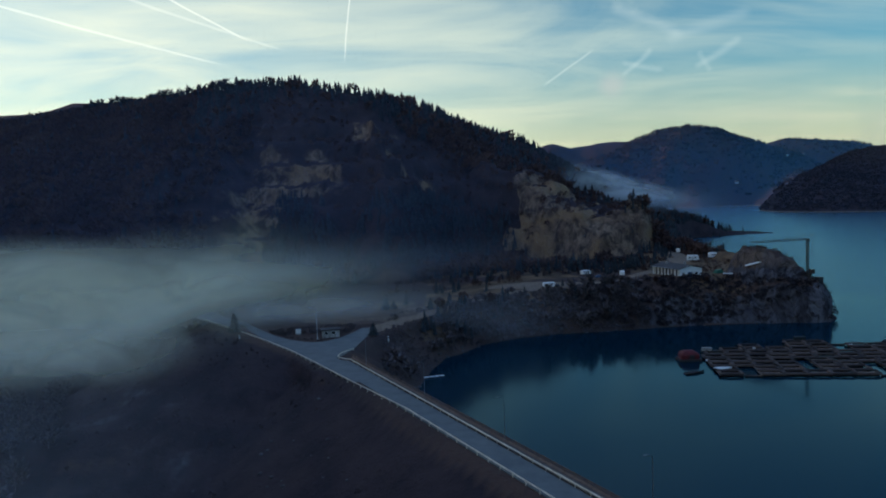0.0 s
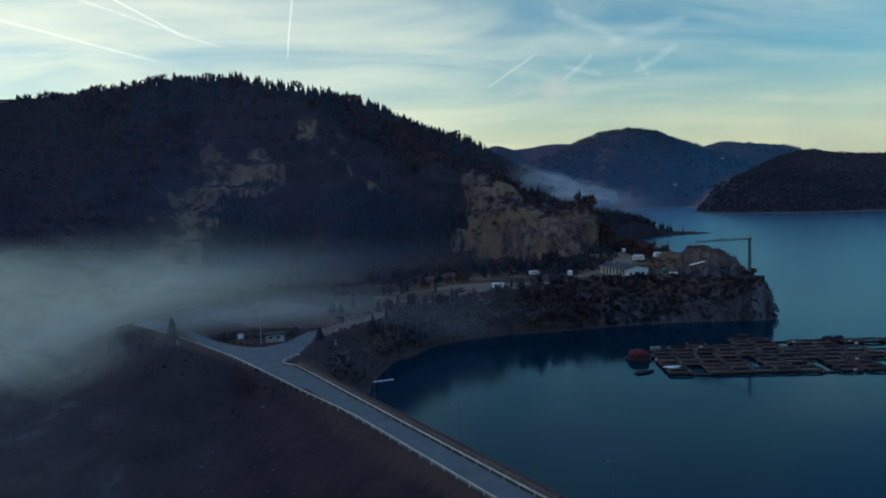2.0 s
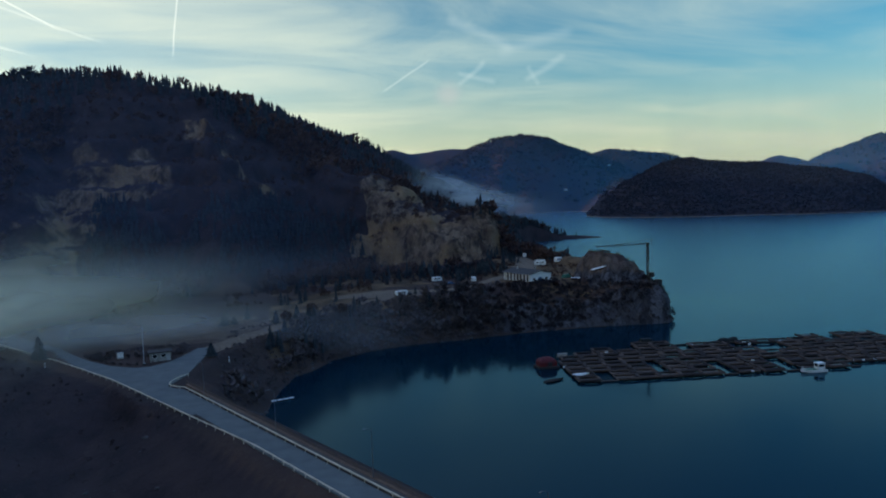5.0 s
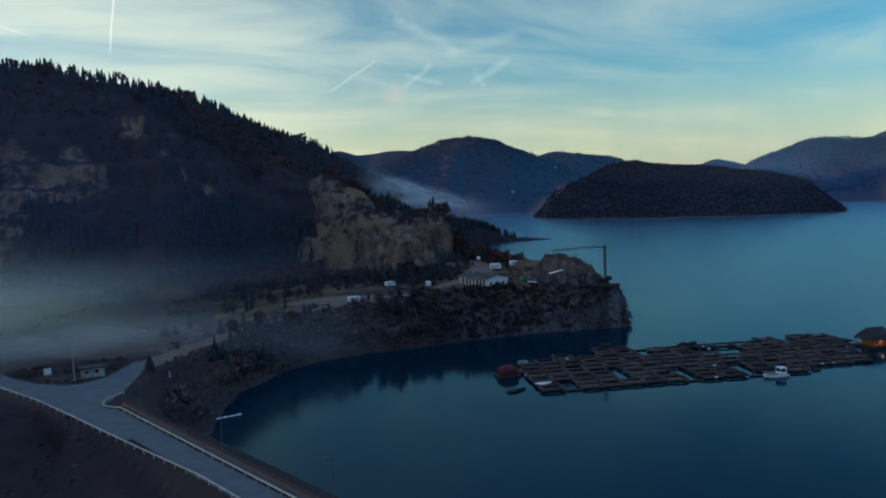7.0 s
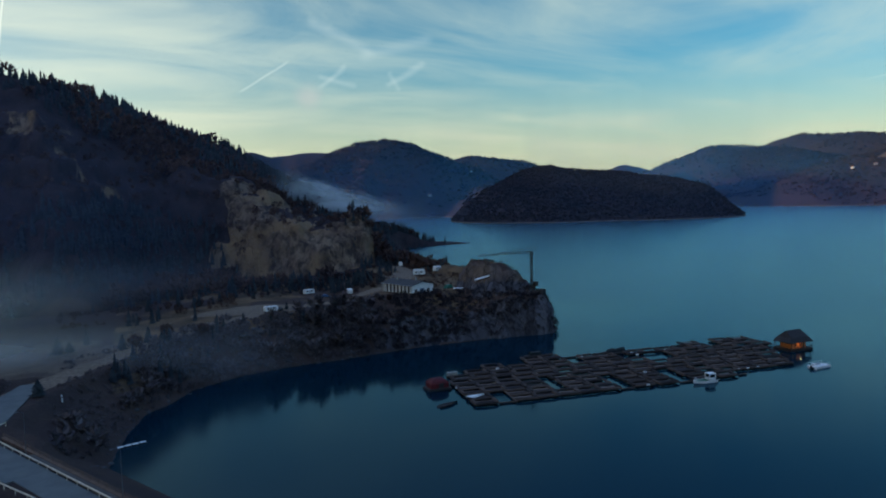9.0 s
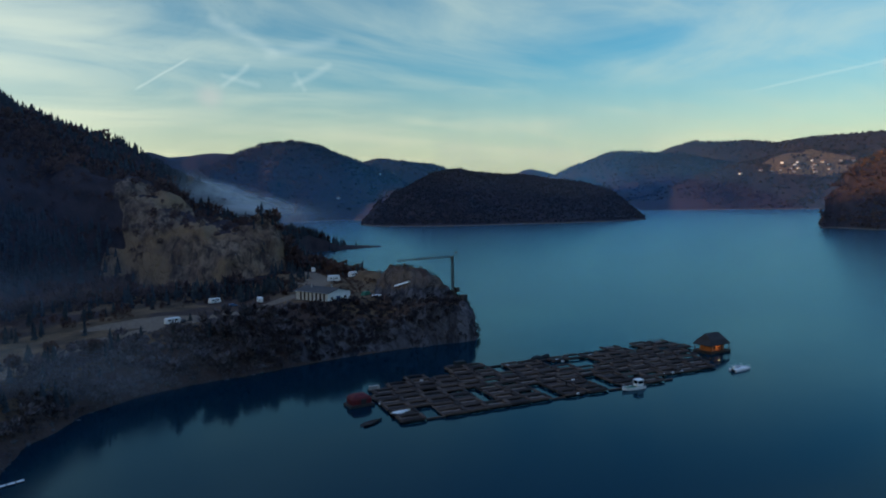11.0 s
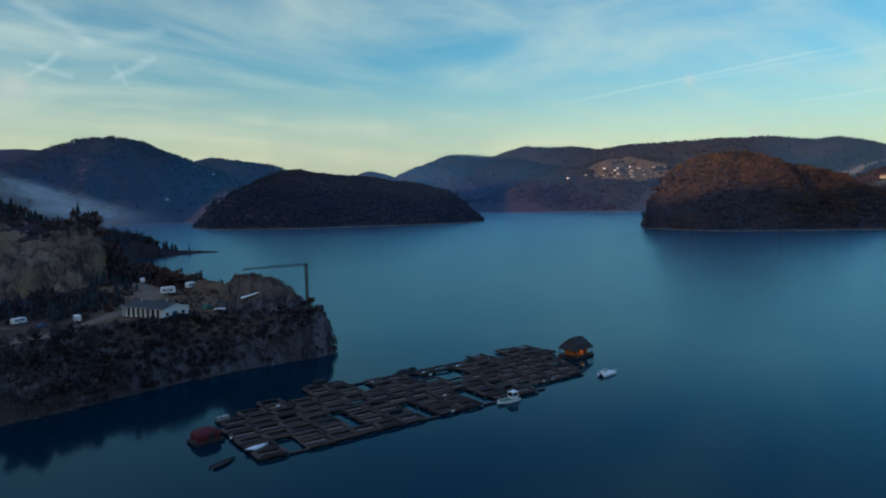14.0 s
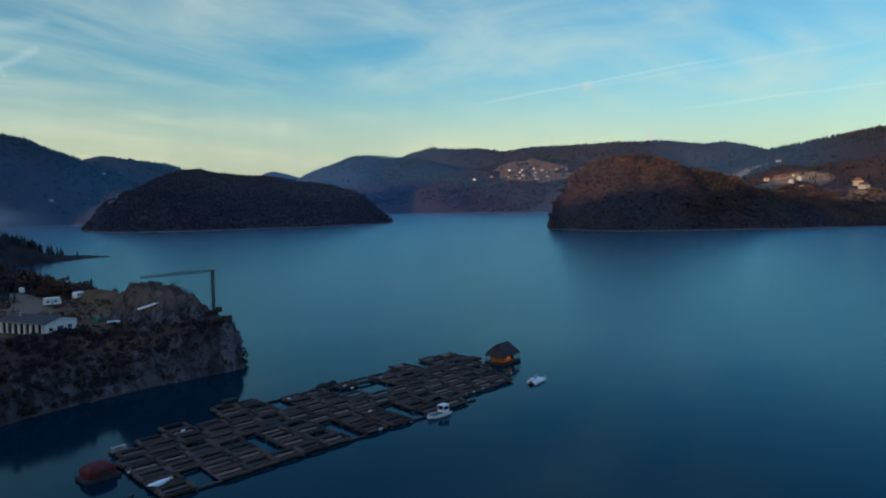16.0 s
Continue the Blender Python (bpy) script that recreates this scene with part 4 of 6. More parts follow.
def caravan(x, y, turn, label, long=5.4, z=None, h=2.0):
    """A touring caravan: rounded shell, windows, door, wheel, drawbar."""
    z = level(x, y) if z is None else z
    ob = thing("caravan", pose(x, y, z, 0, 0, turn), label, "caravan", "caravans on the terrace")
    wdt = 2.2
    outline = [(-long / 2, 0.5), (-long / 2 + 0.1, 0.38), (long / 2 - 0.3, 0.38), (long / 2, 0.75), (long / 2 - 0.12, 1.7), (long / 2 - 0.55, 0.38 + h), (-long / 2 + 0.35, 0.42 + h), (-long / 2, 1.95)]
    bm = fresh()
    rings = []
    for y_, k in ((-wdt / 2, 0.94), (-wdt / 2 + 0.1, 1.0), (wdt / 2 - 0.1, 1.0), (wdt / 2, 0.94)):
        rings.append([Vector((px * k, y_, 1.35 + (pz - 1.35) * k)) for px, pz in outline])
    shell(bm, rings)
    part("body", bm, WHITE, ob)
    for sx in (-1.5, 0.9):
        for sy in (-1, 1):
            part("window", boxes((sx * long / 5.4, sy * 1.105, 1.65, 1.1, 0.04, 0.6)), GLASS_DARK, ob)
    part("window", boxes((long / 2 - 0.07, 0, 1.55, 0.06, 1.5, 0.55)), GLASS_DARK, ob)
    door = part("door", boxes((-0.25, -1.115, 1.3, 0.62, 0.04, 1.7)), GREYPAINT, ob)
    part("handle", boxes((-0.02, -1.15, 1.25, 0.12, 0.05, 0.05)), DARK, door)
    for sy in (-1, 1):
        bm = fresh()
        rod(bm, (-0.2, sy * 1.0, 0.33), (-0.2, sy * 1.13, 0.33), 0.33, sides=14)
        tyre = part("wheel", bm, DARK, ob)
        bm = fresh()
        rod(bm, (-0.2, sy * 1.08, 0.33), (-0.2, sy * 1.15, 0.33), 0.17, sides=10)
        part("rim", bm, STEEL, tyre)
    bm = fresh()
    rod(bm, (long / 2 - 0.4, -0.5, 0.42), (long / 2 + 1.0, 0, 0.42), 0.05)
    rod(bm, (long / 2 - 0.4, 0.5, 0.42), (long / 2 + 1.0, 0, 0.42), 0.05)
    rod(bm, (long / 2 + 0.9, 0, 0.0), (long / 2 + 0.9, 0, 0.5), 0.04)
    part("drawbar", bm, STEEL, ob)
    return ob


caravan(49.8, 331.5, 12, "white caravan parked on the gravel terrace", 5.8)
caravan(76.5, 377.0, 20, "white caravan under the quarry trees", 5.4)
caravan(91.2, 357.5, 80, "white caravan beside a dark thicket", 5.0)
caravan(134.0, 375.5, -12, "large white caravan on the upper pitch", 6.2, None, 2.7)
caravan(146.5, 380.5, 25, "white caravan near the bushes above the bay", 4.8, None, 2.4)
caravan(144.5, 430.0, 70, "far white caravan at the end of the track", 5.2)


def car(x, y, turn, paint, label):
    ob = thing("car", pose(x, y, level(x, y), 0, 0, turn), label, "car")
    side = [(-2.05, 0.35), (2.0, 0.35), (2.1, 0.7), (1.2, 0.92), (0.55, 1.42), (-1.1, 1.45), (-1.95, 0.98), (-2.1, 0.75)]
    bm = fresh()
    shell(bm, [[Vector((a * k, y_, 0.8 + (b - 0.8) * k)) for a, b in side] for y_, k in ((-0.82, 0.92), (-0.74, 1.0), (0.74, 1.0), (0.82, 0.92))])
    part("body", bm, paint, ob)
    part("windscreen", boxes((0.86, 0, 1.16, 0.5, 1.3, 0.42)), GLASS_DARK, ob)
    for s in (-1, 1):
        part("side_window", boxes((-0.3, s * 0.775, 1.18, 1.5, 0.04, 0.32)), GLASS_DARK, ob)
        for k in (-1.25, 1.3):
            bm = fresh()
            rod(bm, (k, s * 0.66, 0.31), (k, s * 0.84, 0.31), 0.31, sides=14)
            part("wheel", bm, DARK, ob)
    return ob


car(53.5, 331.0, 70, DARK, "dark parked car close beside a caravan")
car(80.2, 361.0, 5, BLUE, "blue parked car at the edge of the terrace")

# ---- tower crane on the tip of the promontory ----
def lattice_beam(bm, a, b, half, bays, thick, three=False):
    """A trussed beam from a to b."""
    a, b = Vector(a), Vector(b)
    q = (b - a).to_track_quat("Z", "Y")
    corners = [(-1, -1), (1, -1), (1, 1), (-1, 1)] if not three else [(-1, -0.6), (1, -0.6), (0, 1.1)]
    pts = [[a + (b - a) * (k / bays) + q @ Vector((u * half, v * half, 0)) for u, v in corners] for k in range(bays + 1)]
    n = len(corners)
    for i in range(n):
        rod(bm, pts[0][i], pts[-1][i], thick, sides=4)
        for k in range(bays):
            j = (i + 1) % n
            rod(bm, pts[k][i], pts[k + 1][j] if k % 2 else pts[k + 1][i - 1], thick * 0.6, sides=3)
            rod(bm, pts[k][i], pts[k][j], thick * 0.6, sides=3)


def tower_crane():
    zg = level(160.6, 308.2)
    ob = thing("tower_crane", pose(160.6, 308.2, zg), "rusty self-erecting tower crane on the cliff top", "crane")
    top = 35.2 - zg
    bm = fresh()
    lattice_beam(bm, (0, 0, 1.2), (0, 0, top), 0.40, 14, 0.125)
    part("mast", bm, CRANE_PAINT, ob)
    bm = fresh()
    box(bm, 0, 0, 0.5, 3.6, 0.4, 0.4), box(bm, 0, 0, 0.5, 0.4, 3.6, 0.4), box(bm, 0, 0, 0.9, 1.7, 1.7, 0.5)
    for s, t in ((-1.7, 0), (1.7, 0), (0, -1.7), (0, 1.7)):
        rod(bm, (s, t, -0.6), (s, t, 0.5), 0.16)
    part("undercarriage", bm, CRANE_PAINT, ob)
    part("ballast", boxes((1.4, -1.0, 1.7, 1.6, 2.2, 1.9), bevel=0.06), CRANE_PAINT, ob)
    tip = Vector((146.5, 332.5, 32.6)) - Vector((160.6, 308.2, zg))
    dirn = Vector((tip.x, tip.y, 0)).normalized()
    bm = fresh()
    lattice_beam(bm, (0, 0, top), tip, 0.42, 18, 0.09, True)
    part("jib", bm, CRANE_PAINT, ob)
    apex = Vector((0, 0, top + 2.3)) - dirn * 2.4
    bm = fresh()
    rod(bm, (0, 0, top), apex, 0.07), rod(bm, -dirn * 1.8 + Vector((0, 0, top - 0.3)), apex, 0.06)
    part("apex_frame", bm, CRANE_PAINT, ob)
    bm = fresh()
    rod(bm, apex, tip * 0.62 + Vector((0, 0, top * 0.38 + 0.5)), 0.06, sides=4)
    rod(bm, apex, -dirn * 2.0 + Vector((0, 0, 1.6)), 0.05, sides=4)
    part("tie_rod", bm, CRANE_PAINT, ob)
    part("slewing_cab", boxes((0, 0, top - 0.2, 1.3, 1.1, 0.8), bevel=0.05), CRANE_PAINT, ob)
    bm = fresh()
    hook = tip * 0.45 + Vector((0, 0, top * 0.55))
    rod(bm, hook, hook - Vector((0, 0, 3.0)), 0.02, sides=3)
    box(bm, hook.x, hook.y, hook.z - 3.2, 0.35, 0.35, 0.5)
    part("hook_block", bm, DARK, ob)
    return ob


tower_crane()
hut_top = level(164.2, 304.0)
shed = thing("winch_hut", pose(164.0, 305.0, hut_top, 0, 0, 20), "small dark hut at the cliff edge by the crane", "hut")
part("wall", boxes((0, 0, 1.3, 2.6, 2.3, 3.4)), ROOF, shed)
part("roof", boxes((0, 0, 3.08, 3.0, 2.7, 0.16)), ROOF, shed)
part("door", boxes((0, -1.17, 0.98, 0.8, 0.05, 1.9)), DARK, shed)


def rowing_boat(x, y, z, turn, long, mat, label, upturned=False, tilt=0.0, group="small boats"):
    """Clinker-like hull with thwarts, or lying keel up."""
    ob = thing("boat", pose(x, y, z, 0, 0, turn) @ pose(0, 0, 0, 180 if upturned else 0, tilt, 0) @ pose(0, 0, -0.55 if upturned else 0), label, "boat", group)
    bm = fresh()
    rings = []
    for k in range(9):
        u = k / 8
        half = 0.16 * long * (math.sin(math.pi * min(1, 0.18 + u * 0.95)) ** 0.7) * (0.2 if k == 8 else 1)
        rise = 0.18 * u * u
        rings.append([Vector((long * (u - 0.5), s * half, h + rise)) for s, h in ((-1, 0.6), (-0.82, 0.18), (0, 0.0), (0.82, 0.18), (1, 0.6), (0.88, 0.56), (0.7, 0.26), (0, 0.1), (-0.7, 0.26), (-0.88, 0.56))])
    shell(bm, rings)
    part("hull", bm, mat, ob)
    for u in (-0.2, 0.12):
        part("thwart", boxes((u * long, 0, 0.42, 0.25, 0.24 * long, 0.05)), PLANK, ob)
    return ob


rowing_boat(140.6, 317.0, level(140.6, 317.0) + 0.75, -30, 7.0, WHITE, "white boat lying keel up on the rock slope", True, -16.7)
rowing_boat(133.5, 326.0, level(133.5, 326) + 0.4, -20, 5.5, WHITE, "white boat lying keel up beside a green tarpaulin", True)
heap = thing("tarpaulin_stack", pose(131.0, 333.0, level(131, 333), 0, 0, 30), "green tarpaulin over a low stack", "tarpaulin")
bm = fresh()
box(bm, 0, 0, 0.8, 5.0, 2.6, 1.7, None, 0.35, 0.7)
part("sheet", bm, GREEN, heap)
part("pallet", boxes((0, 0, 0.06, 5.2, 2.8, 0.14)), PLANK, heap)

# ---- fish farm: rows of floating pens ----
FARM_AT, FARM_TURN = Vector((83.0, 222.0, 0.0)), math.degrees(math.atan2(-0.164, 0.986))
farm = pose(*FARM_AT, 0, 0, FARM_TURN)
PITCH_A, PITCH_B = 7.6, 5.6


def pen_meshes():
    data = {}
    rng = random.Random(4)
    for key, long in (("long_side", PITCH_A - 0.5), ("short_side", PITCH_B - 0.9)):
        bm = fresh()
        n = 2
        for k in range(n):
            box(bm, 0, (k - 0.5) * 0.42, 0.52 + rng.uniform(-0.02, 0.02), long, 0.36, 0.07)
        data[key] = bare("walkway", bm, PLANK)
        bm = fresh()
        for k in range(3):
            rod(bm, (-long / 2 + (k + 0.1) * long / 3, 0, 0.2), (-long / 2 + (k + 0.9) * long / 3, 0, 0.2), 0.36, sides=8)
        data[key + "_float"] = bare("float", bm, FLOAT)
    bm = fresh()
    bmesh.ops.create_grid(bm, x_segments=7, y_segments=6, size=1.0)
    for v in bm.verts:
        sag = 0.30 * (1 - v.co.x ** 2) * (1 - v.co.y ** 2)
        v.co = Vector((v.co.x * (PITCH_A / 2 - 0.8), v.co.y * (PITCH_B / 2 - 0.75), 0.32 - sag * 0.5 + 0.05 * math.sin(5 * v.co.x + 3 * v.co.y)))
    data["net"] = bare("bird_net", bm, BIRDNET)
    # nets rolled up over the walkways in lumpy bundles
    for key, long in (("long_roll", PITCH_A - 0.7), ("short_roll", PITCH_B - 0.9)):
        bm, rings = fresh(), []
        for k in range(9):
            r = 0.56 * rng.uniform(0.75, 1.2) * (0.5 if k in (0, 8) else 1)
            c = Vector((-long / 2 + k * long / 8, rng.uniform(-0.1, 0.1), 0.70 + rng.uniform(-0.06, 0.10)))
            rings.append([c + Vector((0, r * math.cos(i * math.pi / 3.5), 0.70 * r * math.sin(i * math.pi / 3.5))) for i in range(7)])
        shell(bm, rings)
        data[key] = bare("net_roll", bm, ROLL)
    bm = fresh()
    rod(bm, (-PITCH_A / 2 + 0.35, 0, 1.2), (PITCH_A / 2 - 0.35, 0, 1.2), 0.04, sides=4)
    for k in (-1, 0, 1):
        rod(bm, (k * (PITCH_A / 2 - 0.35), 0, 0.4), (k * (PITCH_A / 2 - 0.35), 0, 1.25), 0.05, sides=4)
    data["rail"] = bare("hand_rail", bm, RUST)
    return data


BIRDNET = plain("bird_net", (0.055, 0.042, 0.040), (0.200, 0.150, 0.125), 0.30, 0.7, 0.0, 0.3, 1.0, 0.25)
pens = pen_meshes()


def fish_pen(a, b, covered, rails):
    label = "floating fish pen with plank walkways and a brown net" if covered else "floating fish pen with plank walkways round open water"
    ob = thing("fish_pen", farm @ pose(a, b, 0, 0, 0, random.uniform(-0.8, 0.8)), label, "fish pen", "pens of the fish farm")
    for s in (-1, 1):
        for key, loc, rot in (("long_side", (0, s * (PITCH_B / 2 - 0.35), 0), 0), ("short_side", (s * (PITCH_A / 2 - 0.4), 0, 0), 90)):
            side = part("walkway", pens[key], None, ob)
            side.location, side.rotation_euler = loc, (0, 0, radians(rot))
            part("float", pens[key + "_float"], None, ob)
            bpy_last = ob.children[-1]
            bpy_last.location, bpy_last.rotation_euler = loc, (0, 0, radians(rot))
    if covered:
        part("bird_net", pens["net"], None, ob)
    for t in (-1, 1):
        if random.random() < 0.95:
            part("net_roll", pens["long_roll"], None, ob).location = (0, t * (PITCH_B / 2 - 0.5), 0)
        if random.random() < 0.9:
            side = part("net_roll", pens["short_roll"], None, ob)
            side.location, side.rotation_euler = (t * (PITCH_A / 2 - 0.55), 0, 0), (0, 0, radians(90 + random.uniform(-3, 3)))
    if rails:
        part("hand_rail", pens["rail"], None, ob).location = (0, PITCH_B / 2 - 0.2, 0)
    return ob


# open lanes and pools between the pens, and the first and last pen of each row, in the farm's own axes
LANES = [(11.2, 16.2, -6, 9.5), (31.4, 35.8, 1, 17.5), (51.4, 55.6, -6, 10.8), (72.4, 77.6, -6, 10.6), (51.5, 57.0, 28, 46), (71.5, 76.0, 31, 41), (78.8, 90.6, 24, 35.5), (95.6, 98.0, -6, 4), (26, 36, 34, 42), (112, 118, 34, 46)]
ROWS_OF_PENS = [(-1.2, 3.2, 95), (4.4, 3.0, 122), (10.0, 3.4, 125), (15.6, 3.6, 126.5), (21.2, 3.0, 130), (26.8, 5.0, 131), (32.4, 11.0, 137), (38.0, 20.0, 136), (43.6, 37.0, 51), (43.6, 104.0, 136)]
random.seed(12)
for b, first, last in ROWS_OF_PENS:
    stops = [first]
    for lane in sorted(q for q in LANES if q[2] < b < q[3] and first < q[0] < last):
        stops += lane[:2]
    stops.append(last)
    for a0, a1 in zip(stops[::2], stops[1::2]):
        count = round((a1 - a0) / PITCH_A)
        for k in range(count):
            along_pen = a0 + (a1 - a0) * (k + 0.5) / count
            fish_pen(along_pen, b + 0.042 * (along_pen - 15) + random.uniform(-0.25, 0.25), random.random() < 0.75, random.random() < 0.3)


def float_boom(a0, a1, b):
    """A narrow log walk that closes the mouth of a lane."""
    ob = thing("float_boom", farm @ pose((a0 + a1) / 2, b, 0), "narrow dark log boom across open water between pens", "boom", "booms of the fish farm")
    bm = fresh()
    rod(bm, (-(a1 - a0) / 2, 0, 0.18), ((a1 - a0) / 2, 0, 0.18), 0.28, 0.22, 8)
    part("log", bm, FLOAT, ob)
    part("plank", boxes((0, 0, 0.48, a1 - a0, 0.4, 0.06)), PLANK, ob)


for a0, a1, b in ((11.0, 16.4, -3.6), (51.2, 55.8, -2.0), (72.2, 77.8, -1.2), (95.2, 98.2, 0.6), (51.2, 57.2, 42.4)):
    float_boom(a0, a1, b)


# ---- on the farm: timber house, net rafts, boats ----
def farm_house():
    ob = thing("timber_house", farm @ pose(139.4, 27.0, 0, 0, 0, 8) @ Matrix.Diagonal((0.88, 0.9, 0.97, 1)), "orange timber house with a dark hipped roof on a raft", "house")
    part("raft", boxes((0, 0, 0.35, 12.6, 9.4, 0.75), bevel=0.1), FLOAT, ob)
    part("deck", boxes((0, 0, 0.8, 13.0, 9.8, 0.14)), PLANK, ob)
    bm = fresh()
    for k in range(10):
        z = 1.0 + k * 0.26
        for x0, x1 in ((-4.0, -2.7), (-1.5, 0.1), (1.2, 4.0)) if 3 <= k <= 7 else ((-4.0, 4.0),):
            box(bm, (x0 + x1) / 2, -2.9, z, x1 - x0, 0.16, 0.25)
        box(bm, 0, 2.9, z, 8.0, 0.16, 0.25), box(bm, -3.95, 0, z, 0.16, 5.6, 0.25), box(bm, 3.95, 0, z, 0.16, 5.6, 0.25)
    part("wall", bm, ORANGE, ob)
    for x in (-2.1, 0.65):
        pane = part("window", boxes((x, -2.88, 2.2, 1.15, 0.05, 1.2)), GLASS_DARK, ob)
        part("window_frame", boxes((x, -2.95, 2.85, 1.4, 0.1, 0.12), (x, -2.95, 1.55, 1.4, 0.1, 0.12), (x, -2.95, 2.2, 0.07, 0.1, 1.2)), ORANGE, pane)
    part("door", boxes((2.6, -3.0, 1.9, 0.95, 0.07, 2.0)), THATCH, ob)
    post = bare("post", boxes((0, 0, 2.1, 0.18, 0.18, 2.6)), PLANK)
    for x in (-5.6, 0, 5.6):
        for y in (-4.2, 4.2):
            part("post", post, None, ob).location = (x, y, 0)
    bm = fresh()
    shell(bm, [[Vector(p) for p in ((-6.6, -4.4, 3.25), (6.6, -4.4, 3.25), (6.6, 4.4, 3.25), (-6.6, 4.4, 3.25))],
               [Vector(p) for p in ((-6.6, -4.4, 3.5), (6.6, -4.4, 3.5), (6.6, 4.4, 3.5), (-6.6, 4.4, 3.5))],
               [Vector(p) for p in ((-5.0, -3.4, 5.2), (5.0, -3.4, 5.2), (5.0, 3.4, 5.2), (-5.0, 3.4, 5.2))],
               [Vector(p) for p in ((-3.9, -0.25, 7.6), (3.9, -0.25, 7.6), (3.9, 0.25, 7.6), (-3.9, 0.25, 7.6))]])
    part("roof", bm, THATCH, ob)
    bm = fresh()
    for x0, x1, y in ((-6.3, 6.3, -4.8), (-6.3, 6.3, 4.8)):
        rod(bm, (x0, y, 1.75), (x1, y, 1.75), 0.06)
    for x in (-6.3, 6.3):
        rod(bm, (x, -4.8, 1.75), (x, 4.8, 1.75), 0.06)
    for k in range(8):
        rod(bm, (-6.3 + 1.8 * k, -4.8, 0.8), (-6.3 + 1.8 * k, -4.8, 1.75), 0.05)
    part("railing", bm, PLANK, ob)
    return ob


house = farm_house()
# unseen lamp added to warm and brighten the timber walls
house_fill = new("porch_lamp", bpy.data.lights.new("porch_lamp", "POINT"))
house_fill.data.energy, house_fill.data.color, house_fill.data.shadow_soft_size = 90, (1.0, 0.62, 0.25), 0.12
house_fill.matrix_world = farm @ pose(139.4, 27.0, 0, 0, 0, 8) @ pose(0.0, -3.7, 2.9)

tent = thing("tarpaulin_shed", farm @ pose(-2.0, 18.2, 0, 0, 0, 8), "red tarpaulin shed on a dark raft beside the pens", "shed")
part("raft", boxes((0, 0, 0.4, 7.6, 5.6, 0.8), bevel=0.12), FLOAT, tent)
bm = fresh()
shell(bm, [[Vector((x * k, y * k, z)) for x, y in ((-3, -2.2), (0, -2.4), (3, -2.2), (3.1, 0), (3, 2.2), (0, 2.4), (-3, 2.2), (-3.1, 0))] for z, k in ((0.8, 1.0), (2.2, 1.02), (2.9, 0.86), (3.5, 0.5), (3.7, 0.12))])
part("tarpaulin", bm, RED, tent)
# dark slab that stands in for the shaded inside of the doorway
part("opening", boxes((0.4, -2.38, 1.6, 1.6, 0.2, 1.5)), DARK, tent)

raft = thing("work_raft", farm @ pose(74.0, 43.4, 0, 0, 0, 6), "dark work raft heaped with nets", "raft")
part("deck", boxes((0, 0, 0.45, 8.5, 4.2, 0.6), bevel=0.1), FLOAT, raft)
bm = fresh()
for k in range(5):
    made = bmesh.ops.create_icosphere(bm, subdivisions=2, radius=1.0)["verts"]
    for v in made:
        v.co = Vector((v.co.x * 1.6 - 2.6 + 1.3 * k, v.co.y * 1.4, 0.9 + max(-0.3, v.co.z * (1.1 + 0.25 * math.sin(2.1 * k)))))
        v.co += 0.12 * Vector((math.sin(5 * v.co.y), math.sin(4 * v.co.x + k), math.sin(6 * v.co.x + 3 * v.co.y)))
part("net_heap", bm, NET, raft)
raft = thing("work_raft", farm @ pose(43.0, 47.9, 0, 0, 0, 4), "dark work raft with a low shed", "raft")
part("deck", boxes((0, 0, 0.45, 7.0, 3.6, 0.6), bevel=0.1), FLOAT, raft)
part("shed", boxes((0.4, 0, 1.4, 4.2, 2.4, 1.5), bevel=0.2), NET, raft)

crate = thing("feed_crate", farm @ pose(6.5, 31.0, 0), "pale feed crates on a small float", "crate")
part("float", boxes((0, 0, 0.25, 4.0, 2.2, 0.6), bevel=0.1), FLOAT, crate)
for k in range(3):
    part("crate", boxes((-1.2 + 1.2 * k, 0.1 * k, 1.1, 1.05, 1.2, 1.1), bevel=0.04), CONCRETE, crate)

here = farm @ Vector((6.2, 4.0, 0))
rowing_boat(here.x, here.y, 0.75, 8, 6.2, WHITE, "white boat lying keel up across a pen walkway", True)
here = farm @ Vector((-3.4, 0.2, 0))
rowing_boat(here.x, here.y, -0.12, 18, 7.5, FLOAT, "long dark boat moored at the corner of the pens")


